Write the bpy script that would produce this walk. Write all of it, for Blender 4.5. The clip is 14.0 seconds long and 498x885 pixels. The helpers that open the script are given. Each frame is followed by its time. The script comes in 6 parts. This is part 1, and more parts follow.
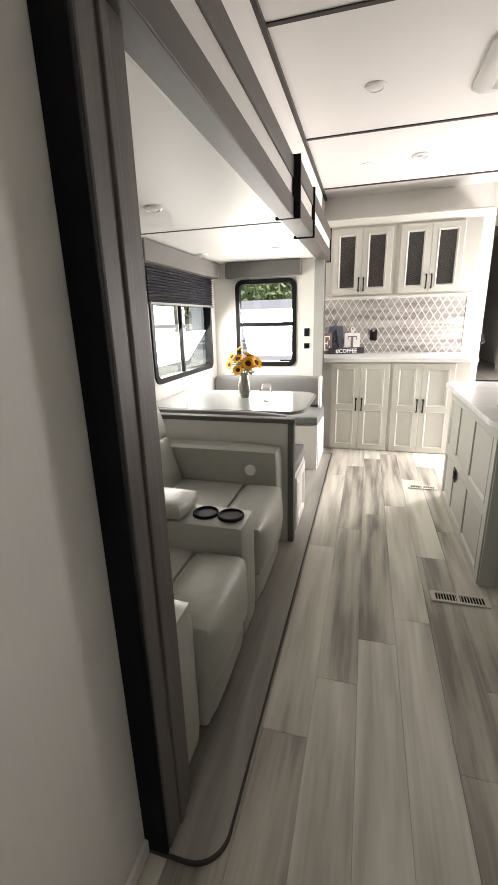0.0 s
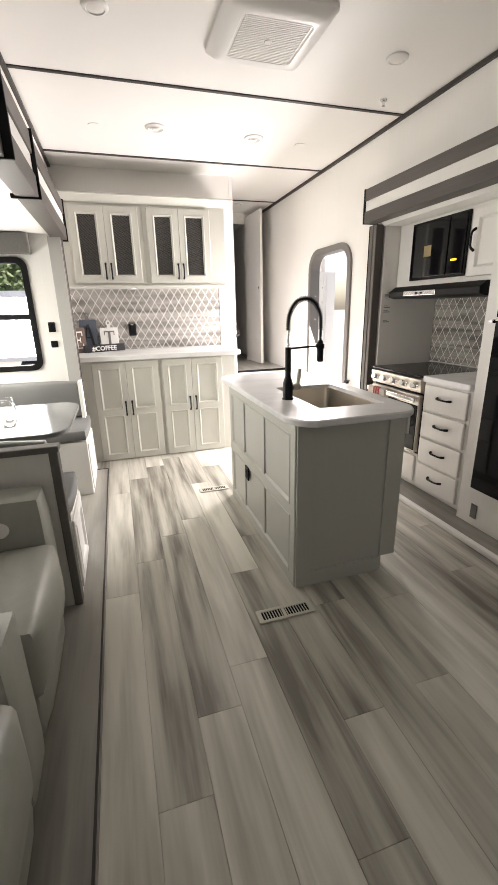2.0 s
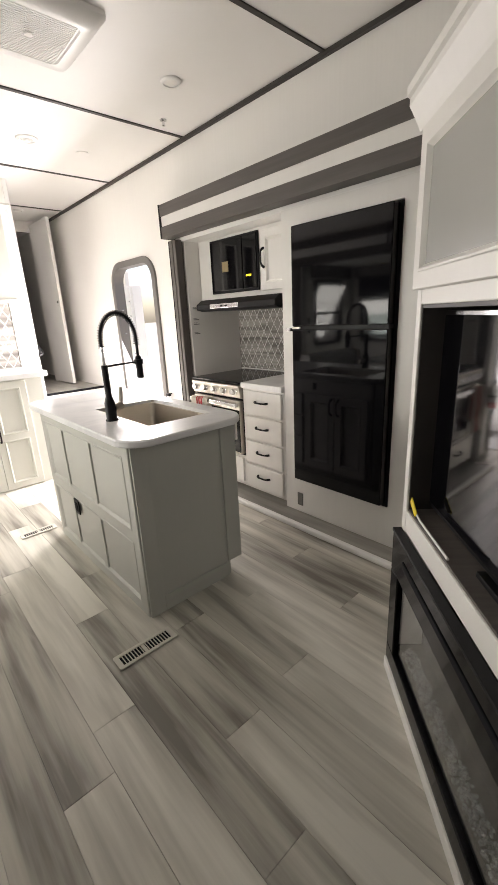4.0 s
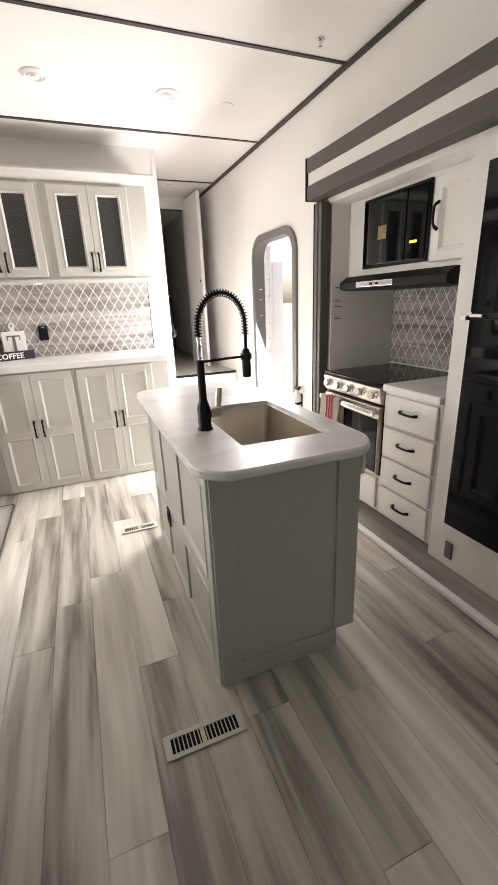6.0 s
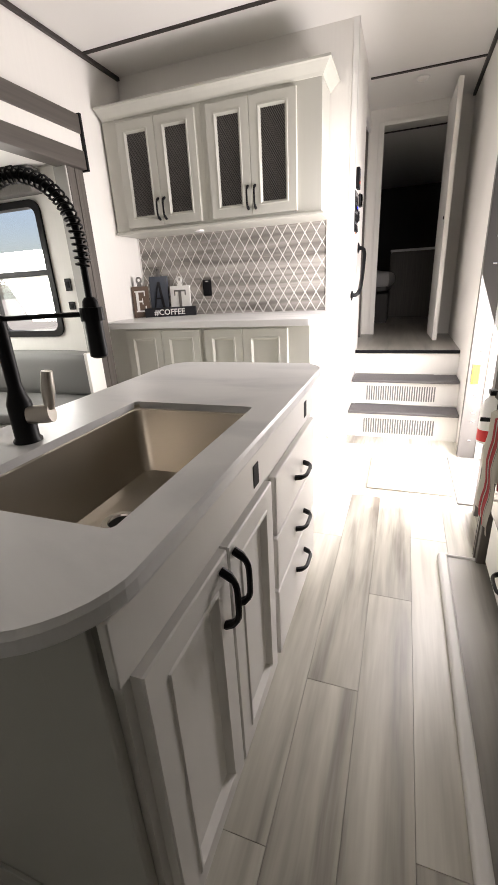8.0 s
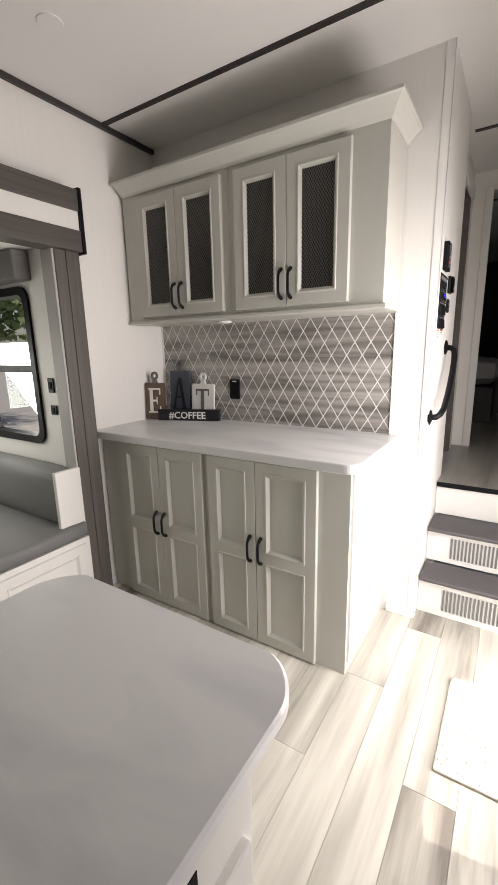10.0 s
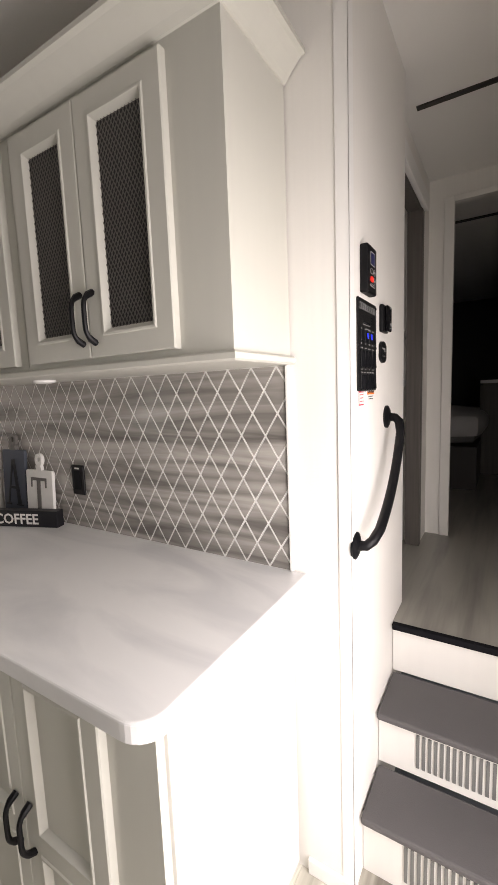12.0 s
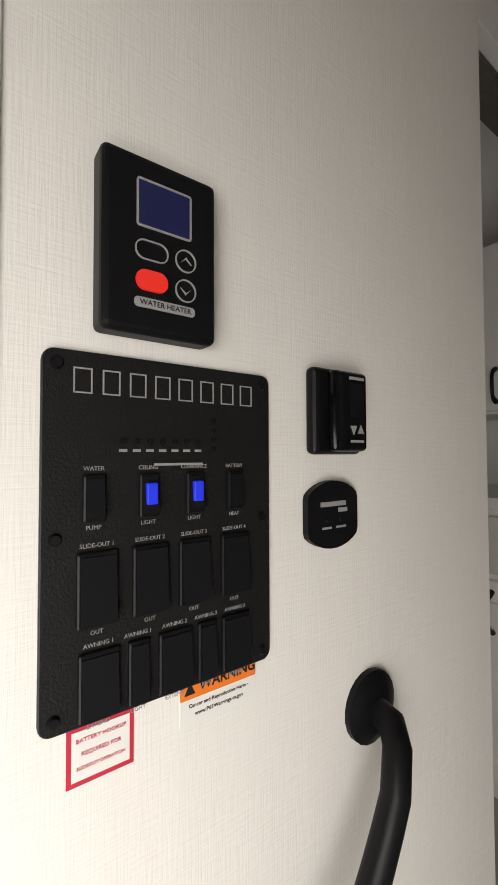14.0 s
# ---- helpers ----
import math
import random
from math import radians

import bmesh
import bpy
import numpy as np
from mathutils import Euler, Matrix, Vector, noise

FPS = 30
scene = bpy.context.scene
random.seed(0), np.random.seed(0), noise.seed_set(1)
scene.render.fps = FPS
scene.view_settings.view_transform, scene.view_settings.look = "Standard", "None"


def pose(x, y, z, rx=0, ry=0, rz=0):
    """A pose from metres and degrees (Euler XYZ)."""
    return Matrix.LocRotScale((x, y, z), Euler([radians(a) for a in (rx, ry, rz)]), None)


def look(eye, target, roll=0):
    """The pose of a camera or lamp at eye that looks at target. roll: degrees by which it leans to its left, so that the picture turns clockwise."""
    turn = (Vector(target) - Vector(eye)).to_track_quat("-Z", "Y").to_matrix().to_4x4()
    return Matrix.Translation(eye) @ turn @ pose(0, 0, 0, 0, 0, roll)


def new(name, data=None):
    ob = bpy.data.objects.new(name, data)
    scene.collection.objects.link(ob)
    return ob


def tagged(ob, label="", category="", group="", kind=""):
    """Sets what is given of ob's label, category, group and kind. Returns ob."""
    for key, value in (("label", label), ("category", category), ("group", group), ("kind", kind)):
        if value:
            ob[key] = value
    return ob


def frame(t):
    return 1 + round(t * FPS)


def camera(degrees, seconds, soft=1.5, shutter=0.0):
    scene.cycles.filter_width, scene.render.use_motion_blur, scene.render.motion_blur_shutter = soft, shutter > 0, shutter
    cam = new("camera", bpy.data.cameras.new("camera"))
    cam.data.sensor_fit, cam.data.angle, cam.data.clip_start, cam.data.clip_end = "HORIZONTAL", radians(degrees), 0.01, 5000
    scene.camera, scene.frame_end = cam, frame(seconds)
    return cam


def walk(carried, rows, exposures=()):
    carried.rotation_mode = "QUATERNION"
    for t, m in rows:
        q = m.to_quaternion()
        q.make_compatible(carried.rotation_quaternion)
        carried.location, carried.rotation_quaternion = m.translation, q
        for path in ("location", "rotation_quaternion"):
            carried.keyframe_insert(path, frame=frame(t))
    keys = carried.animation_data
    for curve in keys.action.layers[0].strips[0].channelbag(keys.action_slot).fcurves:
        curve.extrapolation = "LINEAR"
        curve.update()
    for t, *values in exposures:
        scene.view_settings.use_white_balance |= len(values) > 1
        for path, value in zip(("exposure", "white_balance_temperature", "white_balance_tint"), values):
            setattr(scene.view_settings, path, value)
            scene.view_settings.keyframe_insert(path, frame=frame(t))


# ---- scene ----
cam = camera(62.0, 14.0)
PATH = [
    (0, (0.025, 0.02, 1.344), (-0.498, 1.864, 0.775), -1.5),
    (0.5, (0.037, 0.221, 1.341), (-0.261, 2.113, 0.766), -1.9),
    (1, (0.023, 0.345, 1.328), (-0.023, 2.253, 0.729), -1.9),
    (1.5, (-0.038, 0.45, 1.322), (0.19, 2.338, 0.706), -1.5),
    (2, (-0.062, 0.508, 1.315), (0.489, 2.33, 0.701), -1.3),
    (2.5, (-0.067, 0.541, 1.33), (0.831, 2.223, 0.723), -1.3),
    (3, (-0.065, 0.564, 1.317), (1.123, 2.062, 0.73), -2.1),
    (3.2, (-0.063, 0.562, 1.32), (1.209, 1.989, 0.733), -2.8),
    (5.3, (0.047, 0.722, 1.32), (1.154, 2.276, 0.719), -3.1),
    (5.5, (0.11, 0.796, 1.332), (1.109, 2.418, 0.722), -2.7),
    (6, (0.346, 0.983, 1.323), (1.032, 2.748, 0.68), -2.4),
    (6.5, (0.655, 1.21, 1.285), (0.984, 3.07, 0.629), -2.3),
    (7, (0.99, 1.431, 1.228), (1.002, 3.31, 0.543), -1.8),
    (7.5, (1.306, 1.646, 1.184), (0.95, 3.485, 0.483), -2.8),
    (8, (1.496, 1.831, 1.162), (0.842, 3.58, 0.445), -3.2),
    (8.2, (1.541, 1.909, 1.154), (0.793, 3.621, 0.439), -3.2),
    (10.3, (1.43, 3.035, 1.401), (0.371, 4.679, 0.986), -1.2),
    (10.5, (1.393, 3.144, 1.406), (0.331, 4.79, 1.001), -1.4),
    (11, (1.283, 3.367, 1.399), (0.219, 5.02, 1.032), -1.7),
    (11.5, (1.31, 3.541, 1.403), (0.273, 5.222, 1.087), -1.8),
    (12, (1.474, 3.895, 1.457), (0.43, 5.583, 1.213), -2.2),
    (12.3, (1.496, 4.141, 1.497), (0.41, 5.811, 1.316), -2.4),
    (12.5, (1.485, 4.316, 1.509), (0.345, 5.955, 1.386), -2.0),
    (13, (1.456, 4.686, 1.575), (0.124, 6.177, 1.523), -2.2),
    (13.5, (1.435, 4.886, 1.624), (-0.066, 6.207, 1.641), -0.9),
    (14, (1.43, 4.908, 1.617), (-0.187, 6.083, 1.676), -0.2),
]
walk(cam, [(t, look(eye, target, roll)) for t, eye, target, roll in PATH],
     [(0.0, 0.95, 6900, 17), (1.5, 0.8, 6900, 17), (3.0, 0.95, 6900, 17), (5.5, 0.9, 6900, 18), (6.5, 0.6, 6900, 18), (7.5, 0.3, 6900, 18), (8.2, 0.08, 6900, 18), (10.5, -0.66, 6900, 17), (11.5, -0.66, 6900, 17), (12.5, -0.97, 7300, 20), (13.0, -1.2, 7400, 20), (13.5, -1.47, 7050, 12), (14.0, -1.3, 7000, 12)])

# ---- light ----
world = bpy.data.worlds.new("World")
scene.world = world
world.use_nodes = True
sky = world.node_tree.nodes.new("ShaderNodeTexSky")
sky.sky_type, sky.sun_disc = "NISHITA", False
sky.sun_elevation, sky.sun_rotation = radians(70), radians(80)
sky.dust_density, sky.ozone_density = 2.0, 0.5
world.node_tree.links.new(sky.outputs[0], world.node_tree.nodes["Background"].inputs[0])
world.node_tree.nodes["Background"].inputs[1].default_value = 0.15

sun_data = bpy.data.lights.new("sun", "SUN")
sun_data.energy, sun_data.angle, sun_data.color = 5.0, radians(0.5), (1.0, 0.96, 0.9)
sun = new("sun", sun_data)
sun.matrix_world = pose(0, 0, 6, 20, 0, 100)


def window_light(name, at, size_x, size_y, rx, rz, watts, color=(1, 1, 1)):
    d = bpy.data.lights.new(name, "AREA")
    d.shape, d.size, d.size_y, d.energy, d.color = "RECTANGLE", size_x, size_y, watts, color
    ob = new(name, d)
    ob.matrix_world = pose(*at, rx, 0, rz)
    return ob


# Sky light in openings: entry door, slide windows; bathroom and rear ones unseen, added
window_light("door_daylight", (1.98, 4.345, 0.95), 0.70, 1.62, 70, 90, 70)
window_light("dinette_daylight", (-1.53, 3.37, 1.2), 1.1, 0.55, 55, -90, 18, (0.97, 1.0, 0.94))
window_light("end_daylight", (-0.935, 4.24, 1.3), 0.54, 0.76, 60, 180, 9, (0.97, 1.0, 0.94))
# Lifts the bathroom through an assumed opening that is out of view
window_light("bath_assumed_daylight", (-0.49, 5.75, 1.85), 0.45, 0.5, 75, -90, 3)
# Fill from an assumed opening behind the camera, out of view
window_light("rear_assumed_daylight", (-0.5, -0.85, 1.35), 1.0, 0.85, 65, -90, 3.5, (0.97, 1.0, 0.94))


# ---- materials ----
def material(name, color, rough=0.5, metal=0.0, grain=0.0, grain_scale=(8, 8, 8), bump=0.0, bump_scale=60.0, dark=None,
             coat=0.0, per_object=0.0, spec=0.5, mottle=0.06):
    """A paint, cloth, leather or metal: two scales of variation, a fine bump and, if wanted, a shift from piece to piece."""
    m = bpy.data.materials.new(name)
    m.use_nodes = True
    nt = m.node_tree
    n, ln = nt.nodes, nt.links
    b = n["Principled BSDF"]
    b.inputs["Metallic"].default_value = metal
    b.inputs["Specular IOR Level"].default_value = spec
    b.inputs["Coat Weight"].default_value = coat
    tc = n.new("ShaderNodeTexCoord")
    mp = n.new("ShaderNodeMapping")
    mp.inputs["Scale"].default_value = grain_scale
    ln.new(tc.outputs["Object"], mp.inputs[0])
    n1 = n.new("ShaderNodeTexNoise")
    n1.inputs["Scale"].default_value, n1.inputs["Detail"].default_value = 1.0, 6.0
    ln.new(mp.outputs[0], n1.inputs[0])
    n2 = n.new("ShaderNodeTexNoise")
    n2.inputs["Scale"].default_value, n2.inputs["Detail"].default_value = 1.7, 3.0
    ln.new(tc.outputs["Object"], n2.inputs[0])
    d = dark or tuple(c * 0.6 for c in color)
    ramp = n.new("ShaderNodeValToRGB")
    ramp.color_ramp.elements[0].position, ramp.color_ramp.elements[1].position = 0.32, 0.68
    ramp.color_ramp.elements[0].color = (*[a + (b_ - a) * grain for a, b_ in zip(color, d)], 1)
    ramp.color_ramp.elements[1].color = (*color, 1)
    ln.new(n1.outputs[0], ramp.inputs[0])
    hsv = n.new("ShaderNodeHueSaturation")
    ln.new(ramp.outputs[0], hsv.inputs["Color"])
    mr = n.new("ShaderNodeMapRange")
    mr.inputs["To Min"].default_value, mr.inputs["To Max"].default_value = 1 - mottle, 1 + mottle
    ln.new(n2.outputs[0], mr.inputs[0])
    value = mr.outputs[0]
    if per_object:
        oi = n.new("ShaderNodeObjectInfo")
        mr2 = n.new("ShaderNodeMapRange")
        mr2.inputs["To Min"].default_value, mr2.inputs["To Max"].default_value = 1 - per_object, 1 + per_object
        ln.new(oi.outputs["Random"], mr2.inputs[0])
        mul = n.new("ShaderNodeMath")
        mul.operation = "MULTIPLY"
        ln.new(value, mul.inputs[0]), ln.new(mr2.outputs[0], mul.inputs[1])
        value = mul.outputs[0]
    ln.new(value, hsv.inputs["Value"])
    ln.new(hsv.outputs[0], b.inputs["Base Color"])
    rr = n.new("ShaderNodeMapRange")
    rr.inputs["To Min"].default_value, rr.inputs["To Max"].default_value = max(0.02, rough * 0.85), min(1, rough * 1.15)
    ln.new(n1.outputs[0], rr.inputs[0])
    ln.new(rr.outputs[0], b.inputs["Roughness"])
    if bump:
        n3 = n.new("ShaderNodeTexNoise")
        n3.inputs["Scale"].default_value, n3.inputs["Detail"].default_value = bump_scale, 4.0
        ln.new(tc.outputs["Object"], n3.inputs[0])
        bp = n.new("ShaderNodeBump")
        bp.inputs["Strength"].default_value, bp.inputs["Distance"].default_value = bump, 0.002
        ln.new(n3.outputs[0], bp.inputs["Height"])
        ln.new(bp.outputs[0], b.inputs["Normal"])
    return m


def linen_wall(name, color):
    """Vinyl wallboard printed and embossed like linen: fine crossed threads."""
    m = material(name, color, 0.62, grain=0.05, grain_scale=(90, 90, 1.5), mottle=0.025)
    n, ln = m.node_tree.nodes, m.node_tree.links
    tc = n["Texture Coordinate"]
    heights = []
    for scale in ((30, 30, 520), (520, 520, 25)):
        mp = n.new("ShaderNodeMapping")
        mp.inputs["Scale"].default_value = scale
        ln.new(tc.outputs["Object"], mp.inputs[0])
        ns = n.new("ShaderNodeTexNoise")
        ns.inputs["Scale"].default_value, ns.inputs["Detail"].default_value = 1.0, 2.0
        ln.new(mp.outputs[0], ns.inputs[0])
        heights.append(ns.outputs[0])
    add = n.new("ShaderNodeMath")
    add.operation = "ADD"
    ln.new(heights[0], add.inputs[0]), ln.new(heights[1], add.inputs[1])
    bp = n.new("ShaderNodeBump")
    bp.inputs["Strength"].default_value, bp.inputs["Distance"].default_value = 0.35, 0.001
    ln.new(add.outputs[0], bp.inputs["Height"])
    ln.new(bp.outputs[0], n["Principled BSDF"].inputs["Normal"])
    return m


def plank_material(name, light, mid, dark):
    """Weathered vinyl plank, grain along y, every plank with its own tone and its own stretch of grain."""
    m = bpy.data.materials.new(name)
    m.use_nodes = True
    n, ln = m.node_tree.nodes, m.node_tree.links
    b = n["Principled BSDF"]
    b.inputs["Roughness"].default_value, b.inputs["Specular IOR Level"].default_value = 0.36, 0.8
    tc, oi = n.new("ShaderNodeTexCoord"), n.new("ShaderNodeObjectInfo")
    shift = n.new("ShaderNodeVectorMath")
    shift.operation = "SCALE"
    shift.inputs[0].default_value = (13.0, 37.0, 5.0)
    ln.new(oi.outputs["Random"], shift.inputs["Scale"])
    addv = n.new("ShaderNodeVectorMath")
    ln.new(tc.outputs["Object"], addv.inputs[0]), ln.new(shift.outputs[0], addv.inputs[1])
    outs = []
    for scale, detail in (((13, 1.15, 1), 4.0), ((75, 2.5, 1), 4.0)):
        mp = n.new("ShaderNodeMapping")
        mp.inputs["Scale"].default_value = scale
        ln.new(addv.outputs[0], mp.inputs[0])
        ns = n.new("ShaderNodeTexNoise")
        ns.inputs["Scale"].default_value, ns.inputs["Detail"].default_value, ns.inputs["Distortion"].default_value = 1.0, detail, 0.25
        ln.new(mp.outputs[0], ns.inputs[0])
        outs.append(ns.outputs[0])
    mix = n.new("ShaderNodeMath")
    mix.operation = "MULTIPLY_ADD"
    mix.inputs[1].default_value = 0.17
    ln.new(outs[1], mix.inputs[0]), ln.new(outs[0], mix.inputs[2])
    tone = n.new("ShaderNodeMapRange")
    tone.inputs["To Min"].default_value, tone.inputs["To Max"].default_value = -0.12, 0.16
    ln.new(oi.outputs["Random"], tone.inputs[0])
    add2 = n.new("ShaderNodeMath")
    ln.new(mix.outputs[0], add2.inputs[0]), ln.new(tone.outputs[0], add2.inputs[1])
    ramp = n.new("ShaderNodeValToRGB")
    e = ramp.color_ramp.elements
    e[0].position, e[0].color = 0.34, (*dark, 1)
    e[1].position, e[1].color = 0.80, (*light, 1)
    k = e.new(0.53)
    k.color = (*mid, 1)
    ln.new(add2.outputs[0], ramp.inputs[0])
    ln.new(ramp.outputs[0], b.inputs["Base Color"])
    bp = n.new("ShaderNodeBump")
    bp.inputs["Strength"].default_value, bp.inputs["Distance"].default_value = 0.15, 0.001
    ln.new(outs[1], bp.inputs["Height"])
    ln.new(bp.outputs[0], b.inputs["Normal"])
    return m


def marble(name, base, vein, scale=(1.2, 3.0, 1.2), rough=0.25, lo=0.35, hi=0.62, spread=False):
    m = bpy.data.materials.new(name)
    m.use_nodes = True
    n, ln = m.node_tree.nodes, m.node_tree.links
    b = n["Principled BSDF"]
    b.inputs["Roughness"].default_value = rough
    tc, mp, ns, ramp = (n.new("ShaderNode" + k) for k in ("TexCoord", "Mapping", "TexNoise", "ValToRGB"))
    mp.inputs["Scale"].default_value = scale
    ns.inputs["Scale"].default_value, ns.inputs["Detail"].default_value, ns.inputs["Distortion"].default_value = 1.0, 7.0, 1.2
    at = tc.outputs["Object"]
    if spread:
        oi, add = n.new("ShaderNodeObjectInfo"), n.new("ShaderNodeVectorMath")
        ln.new(at, add.inputs[0]), ln.new(oi.outputs["Location"], add.inputs[1])
        at = add.outputs[0]
    ln.new(at, mp.inputs[0]), ln.new(mp.outputs[0], ns.inputs[0]), ln.new(ns.outputs[0], ramp.inputs[0])
    e = ramp.color_ramp.elements
    e[0].position, e[0].color = lo, (*vein, 1)
    e[1].position, e[1].color = hi, (*base, 1)
    ln.new(ramp.outputs[0], b.inputs["Base Color"])
    return m


def glass(name, tint=(1, 1, 1), rough=0.0):
    m = bpy.data.materials.new(name)
    m.use_nodes = True
    b = m.node_tree.nodes["Principled BSDF"]
    b.inputs["Base Color"].default_value = (*tint, 1)
    b.inputs["Transmission Weight"].default_value, b.inputs["Roughness"].default_value, b.inputs["IOR"].default_value = 1.0, rough, 1.45
    return m


def glow(name, color, strength):
    m = bpy.data.materials.new(name)
    m.use_nodes = True
    b = m.node_tree.nodes["Principled BSDF"]
    b.inputs["Base Color"].default_value = (*color, 1)
    b.inputs["Emission Color"].default_value, b.inputs["Emission Strength"].default_value = (*color, 1), strength
    return m


WALL = linen_wall("linen_wallboard", (0.80, 0.78, 0.745))
CEIL = material("ceiling_vinyl", (0.83, 0.815, 0.79), 0.5, bump=0.08, bump_scale=180, mottle=0.02)
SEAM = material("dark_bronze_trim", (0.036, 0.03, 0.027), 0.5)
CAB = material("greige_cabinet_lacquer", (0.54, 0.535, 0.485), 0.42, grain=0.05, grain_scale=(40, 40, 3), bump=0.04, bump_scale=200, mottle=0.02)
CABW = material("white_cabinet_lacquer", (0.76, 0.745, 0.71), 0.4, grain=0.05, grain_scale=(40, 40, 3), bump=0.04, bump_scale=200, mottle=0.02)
ISL = material("grey_island_lacquer", (0.46, 0.46, 0.42), 0.42, grain=0.05, grain_scale=(40, 40, 3), bump=0.04, bump_scale=200, mottle=0.02)
TAUPE = material("weathered_taupe_wood", (0.118, 0.104, 0.093), 0.5, grain=0.75, grain_scale=(70, 70, 2.5), bump=0.15, bump_scale=120)
TAUPE_H = material("weathered_taupe_wood_along", (0.118, 0.104, 0.093), 0.5, grain=0.75, grain_scale=(70, 2.5, 70), bump=0.15, bump_scale=120)
BLACK = material("black_satin_metal", (0.004, 0.004, 0.005), 0.45, mottle=0.02, spec=0.22)
RUBBER = material("black_rubber", (0.003, 0.0032, 0.005), 0.75, mottle=0.05, spec=0.2)
GLOSS = material("black_gloss_glass", (0.003, 0.003, 0.004), 0.05, mottle=0.0, spec=0.2)
STEEL = material("brushed_stainless", (0.60, 0.56, 0.50), 0.40, metal=1.0, mottle=0.0)
CHROME = material("chrome", (0.75, 0.75, 0.76), 0.12, metal=1.0, mottle=0.0)
LEATHER = material("sage_grey_leather", (0.37, 0.378, 0.335), 0.33, grain=0.2, grain_scale=(30, 30, 30), bump=0.3, bump_scale=260, mottle=0.05)
FABRIC = material("grey_vinyl_cushion", (0.17, 0.17, 0.165), 0.55, grain=0.3, grain_scale=(200, 200, 200), bump=0.3, bump_scale=400)
VALANCE = material("grey_woven_valance", (0.15, 0.143, 0.132), 0.8, grain=0.5, grain_scale=(260, 260, 30), bump=0.3, bump_scale=500)
NAVY = material("black_pleated_shade", (0.008, 0.009, 0.016), 0.75, mottle=0.05)
QUARTZ = marble("white_marble_laminate", (0.74, 0.735, 0.73), (0.60, 0.60, 0.605), (1.6, 4.5, 1.6), 0.3, 0.33, 0.55)
TILE = marble("grey_striped_marble_tile", (0.43, 0.405, 0.375), (0.13, 0.12, 0.11), (1.3, 1.3, 17.0), 0.22, 0.30, 0.66, True)
GROUT = material("white_grout", (0.78, 0.77, 0.75), 0.7)
PLANK = plank_material("weathered_vinyl_plank", (0.66, 0.635, 0.56), (0.41, 0.39, 0.335), (0.16, 0.143, 0.12))
# Darker plank; on the dinette slide it paints in the sofa's shade
PLANK_D = plank_material("darker_vinyl_plank", (0.33, 0.315, 0.28), (0.2, 0.19, 0.17), (0.10, 0.09, 0.08))
WHITE_P = material("white_plastic", (0.8, 0.79, 0.77), 0.35, mottle=0.02)
GLASS = glass("clear_glass")
TINTED = glass("grey_tinted_glass", (0.50, 0.57, 0.56))
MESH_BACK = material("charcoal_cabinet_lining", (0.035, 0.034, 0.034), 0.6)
FROST = material("frosted_grey_glass", (0.36, 0.36, 0.34), 0.25, mottle=0.03)
LAMP = material("lamp_diffuser", (0.8, 0.78, 0.74), 0.35, mottle=0.0)


# ---- shapes ----
def part(name, bm, mat, parent=None, label="", smooth=False):
    me = bpy.data.meshes.new(name)
    bm.normal_update()
    bm.to_mesh(me)
    bm.free()
    if smooth:
        for p in me.polygons:
            p.use_smooth = True
        me.set_sharp_from_angle(angle=radians(40))
    me.materials.append(mat)
    ob = new(name, me)
    if parent:
        ob.parent = parent
    if label:
        ob["label"] = label
    return ob


def thing(name, m, label, category, group="", kind=""):
    ob = new(name)
    ob.empty_display_size = 0.1
    ob.matrix_world = m
    return tagged(ob, label, category, group, kind)


def cubes(*boxes, bevel=0.0, seg=2):
    """One bmesh of boxes (x0, x1, y0, y1, z0, z1), edges bevelled."""
    bm = bmesh.new()
    for x0, x1, y0, y1, z0, z1 in boxes:
        g = bmesh.ops.create_cube(bm, size=1.0, matrix=Matrix.Translation(((x0 + x1) / 2, (y0 + y1) / 2, (z0 + z1) / 2)) @ Matrix.Diagonal((x1 - x0, y1 - y0, z1 - z0, 1)))
        if bevel:
            es = {e for v in g["verts"] for e in v.link_edges}
            bmesh.ops.bevel(bm, geom=list(es), offset=bevel, segments=seg, profile=0.5, affect="EDGES")
    return bm


def prism(points, lo, hi, axis="z", bevel=0.0, seg=2):
    """A polygon drawn out along an axis. points: (x, y) for z, (y, z) for x, (x, z) for y."""
    bm = bmesh.new()
    at = {"z": lambda a, b, c: (a, b, c), "x": lambda a, b, c: (c, a, b), "y": lambda a, b, c: (a, c, b)}[axis]
    low = [bm.verts.new(at(a, b, lo)) for a, b in points]
    high = [bm.verts.new(at(a, b, hi)) for a, b in points]
    bm.faces.new(low), bm.faces.new(high)
    for i in range(len(points)):
        j = (i + 1) % len(points)
        bm.faces.new((low[i], low[j], high[j], high[i]))
    bmesh.ops.recalc_face_normals(bm, faces=bm.faces)
    if bevel:
        es = [e for e in bm.edges if e.is_boundary or e.calc_face_angle(0) > 0.7]
        bmesh.ops.bevel(bm, geom=es, offset=bevel, segments=seg, profile=0.5, affect="EDGES")
    return bm


def rounded(x0, x1, y0, y1, r, n=8):
    """Corner points of a rectangle with round corners; r one radius or four (x0y0, x1y0, x1y1, x0y1)."""
    rs = r if isinstance(r, tuple) else (r,) * 4
    out = []
    for (cx, cy, a), q in zip(((x0, y0, 180), (x1, y0, 270), (x1, y1, 0), (x0, y1, 90)), rs):
        if q <= 0:
            out.append((cx, cy))
            continue
        mx, my = cx + (q if cx == x0 else -q), cy + (q if cy == y0 else -q)
        out += [(mx + q * math.cos(radians(a + 90 * i / n)), my + q * math.sin(radians(a + 90 * i / n))) for i in range(n + 1)]
    return out


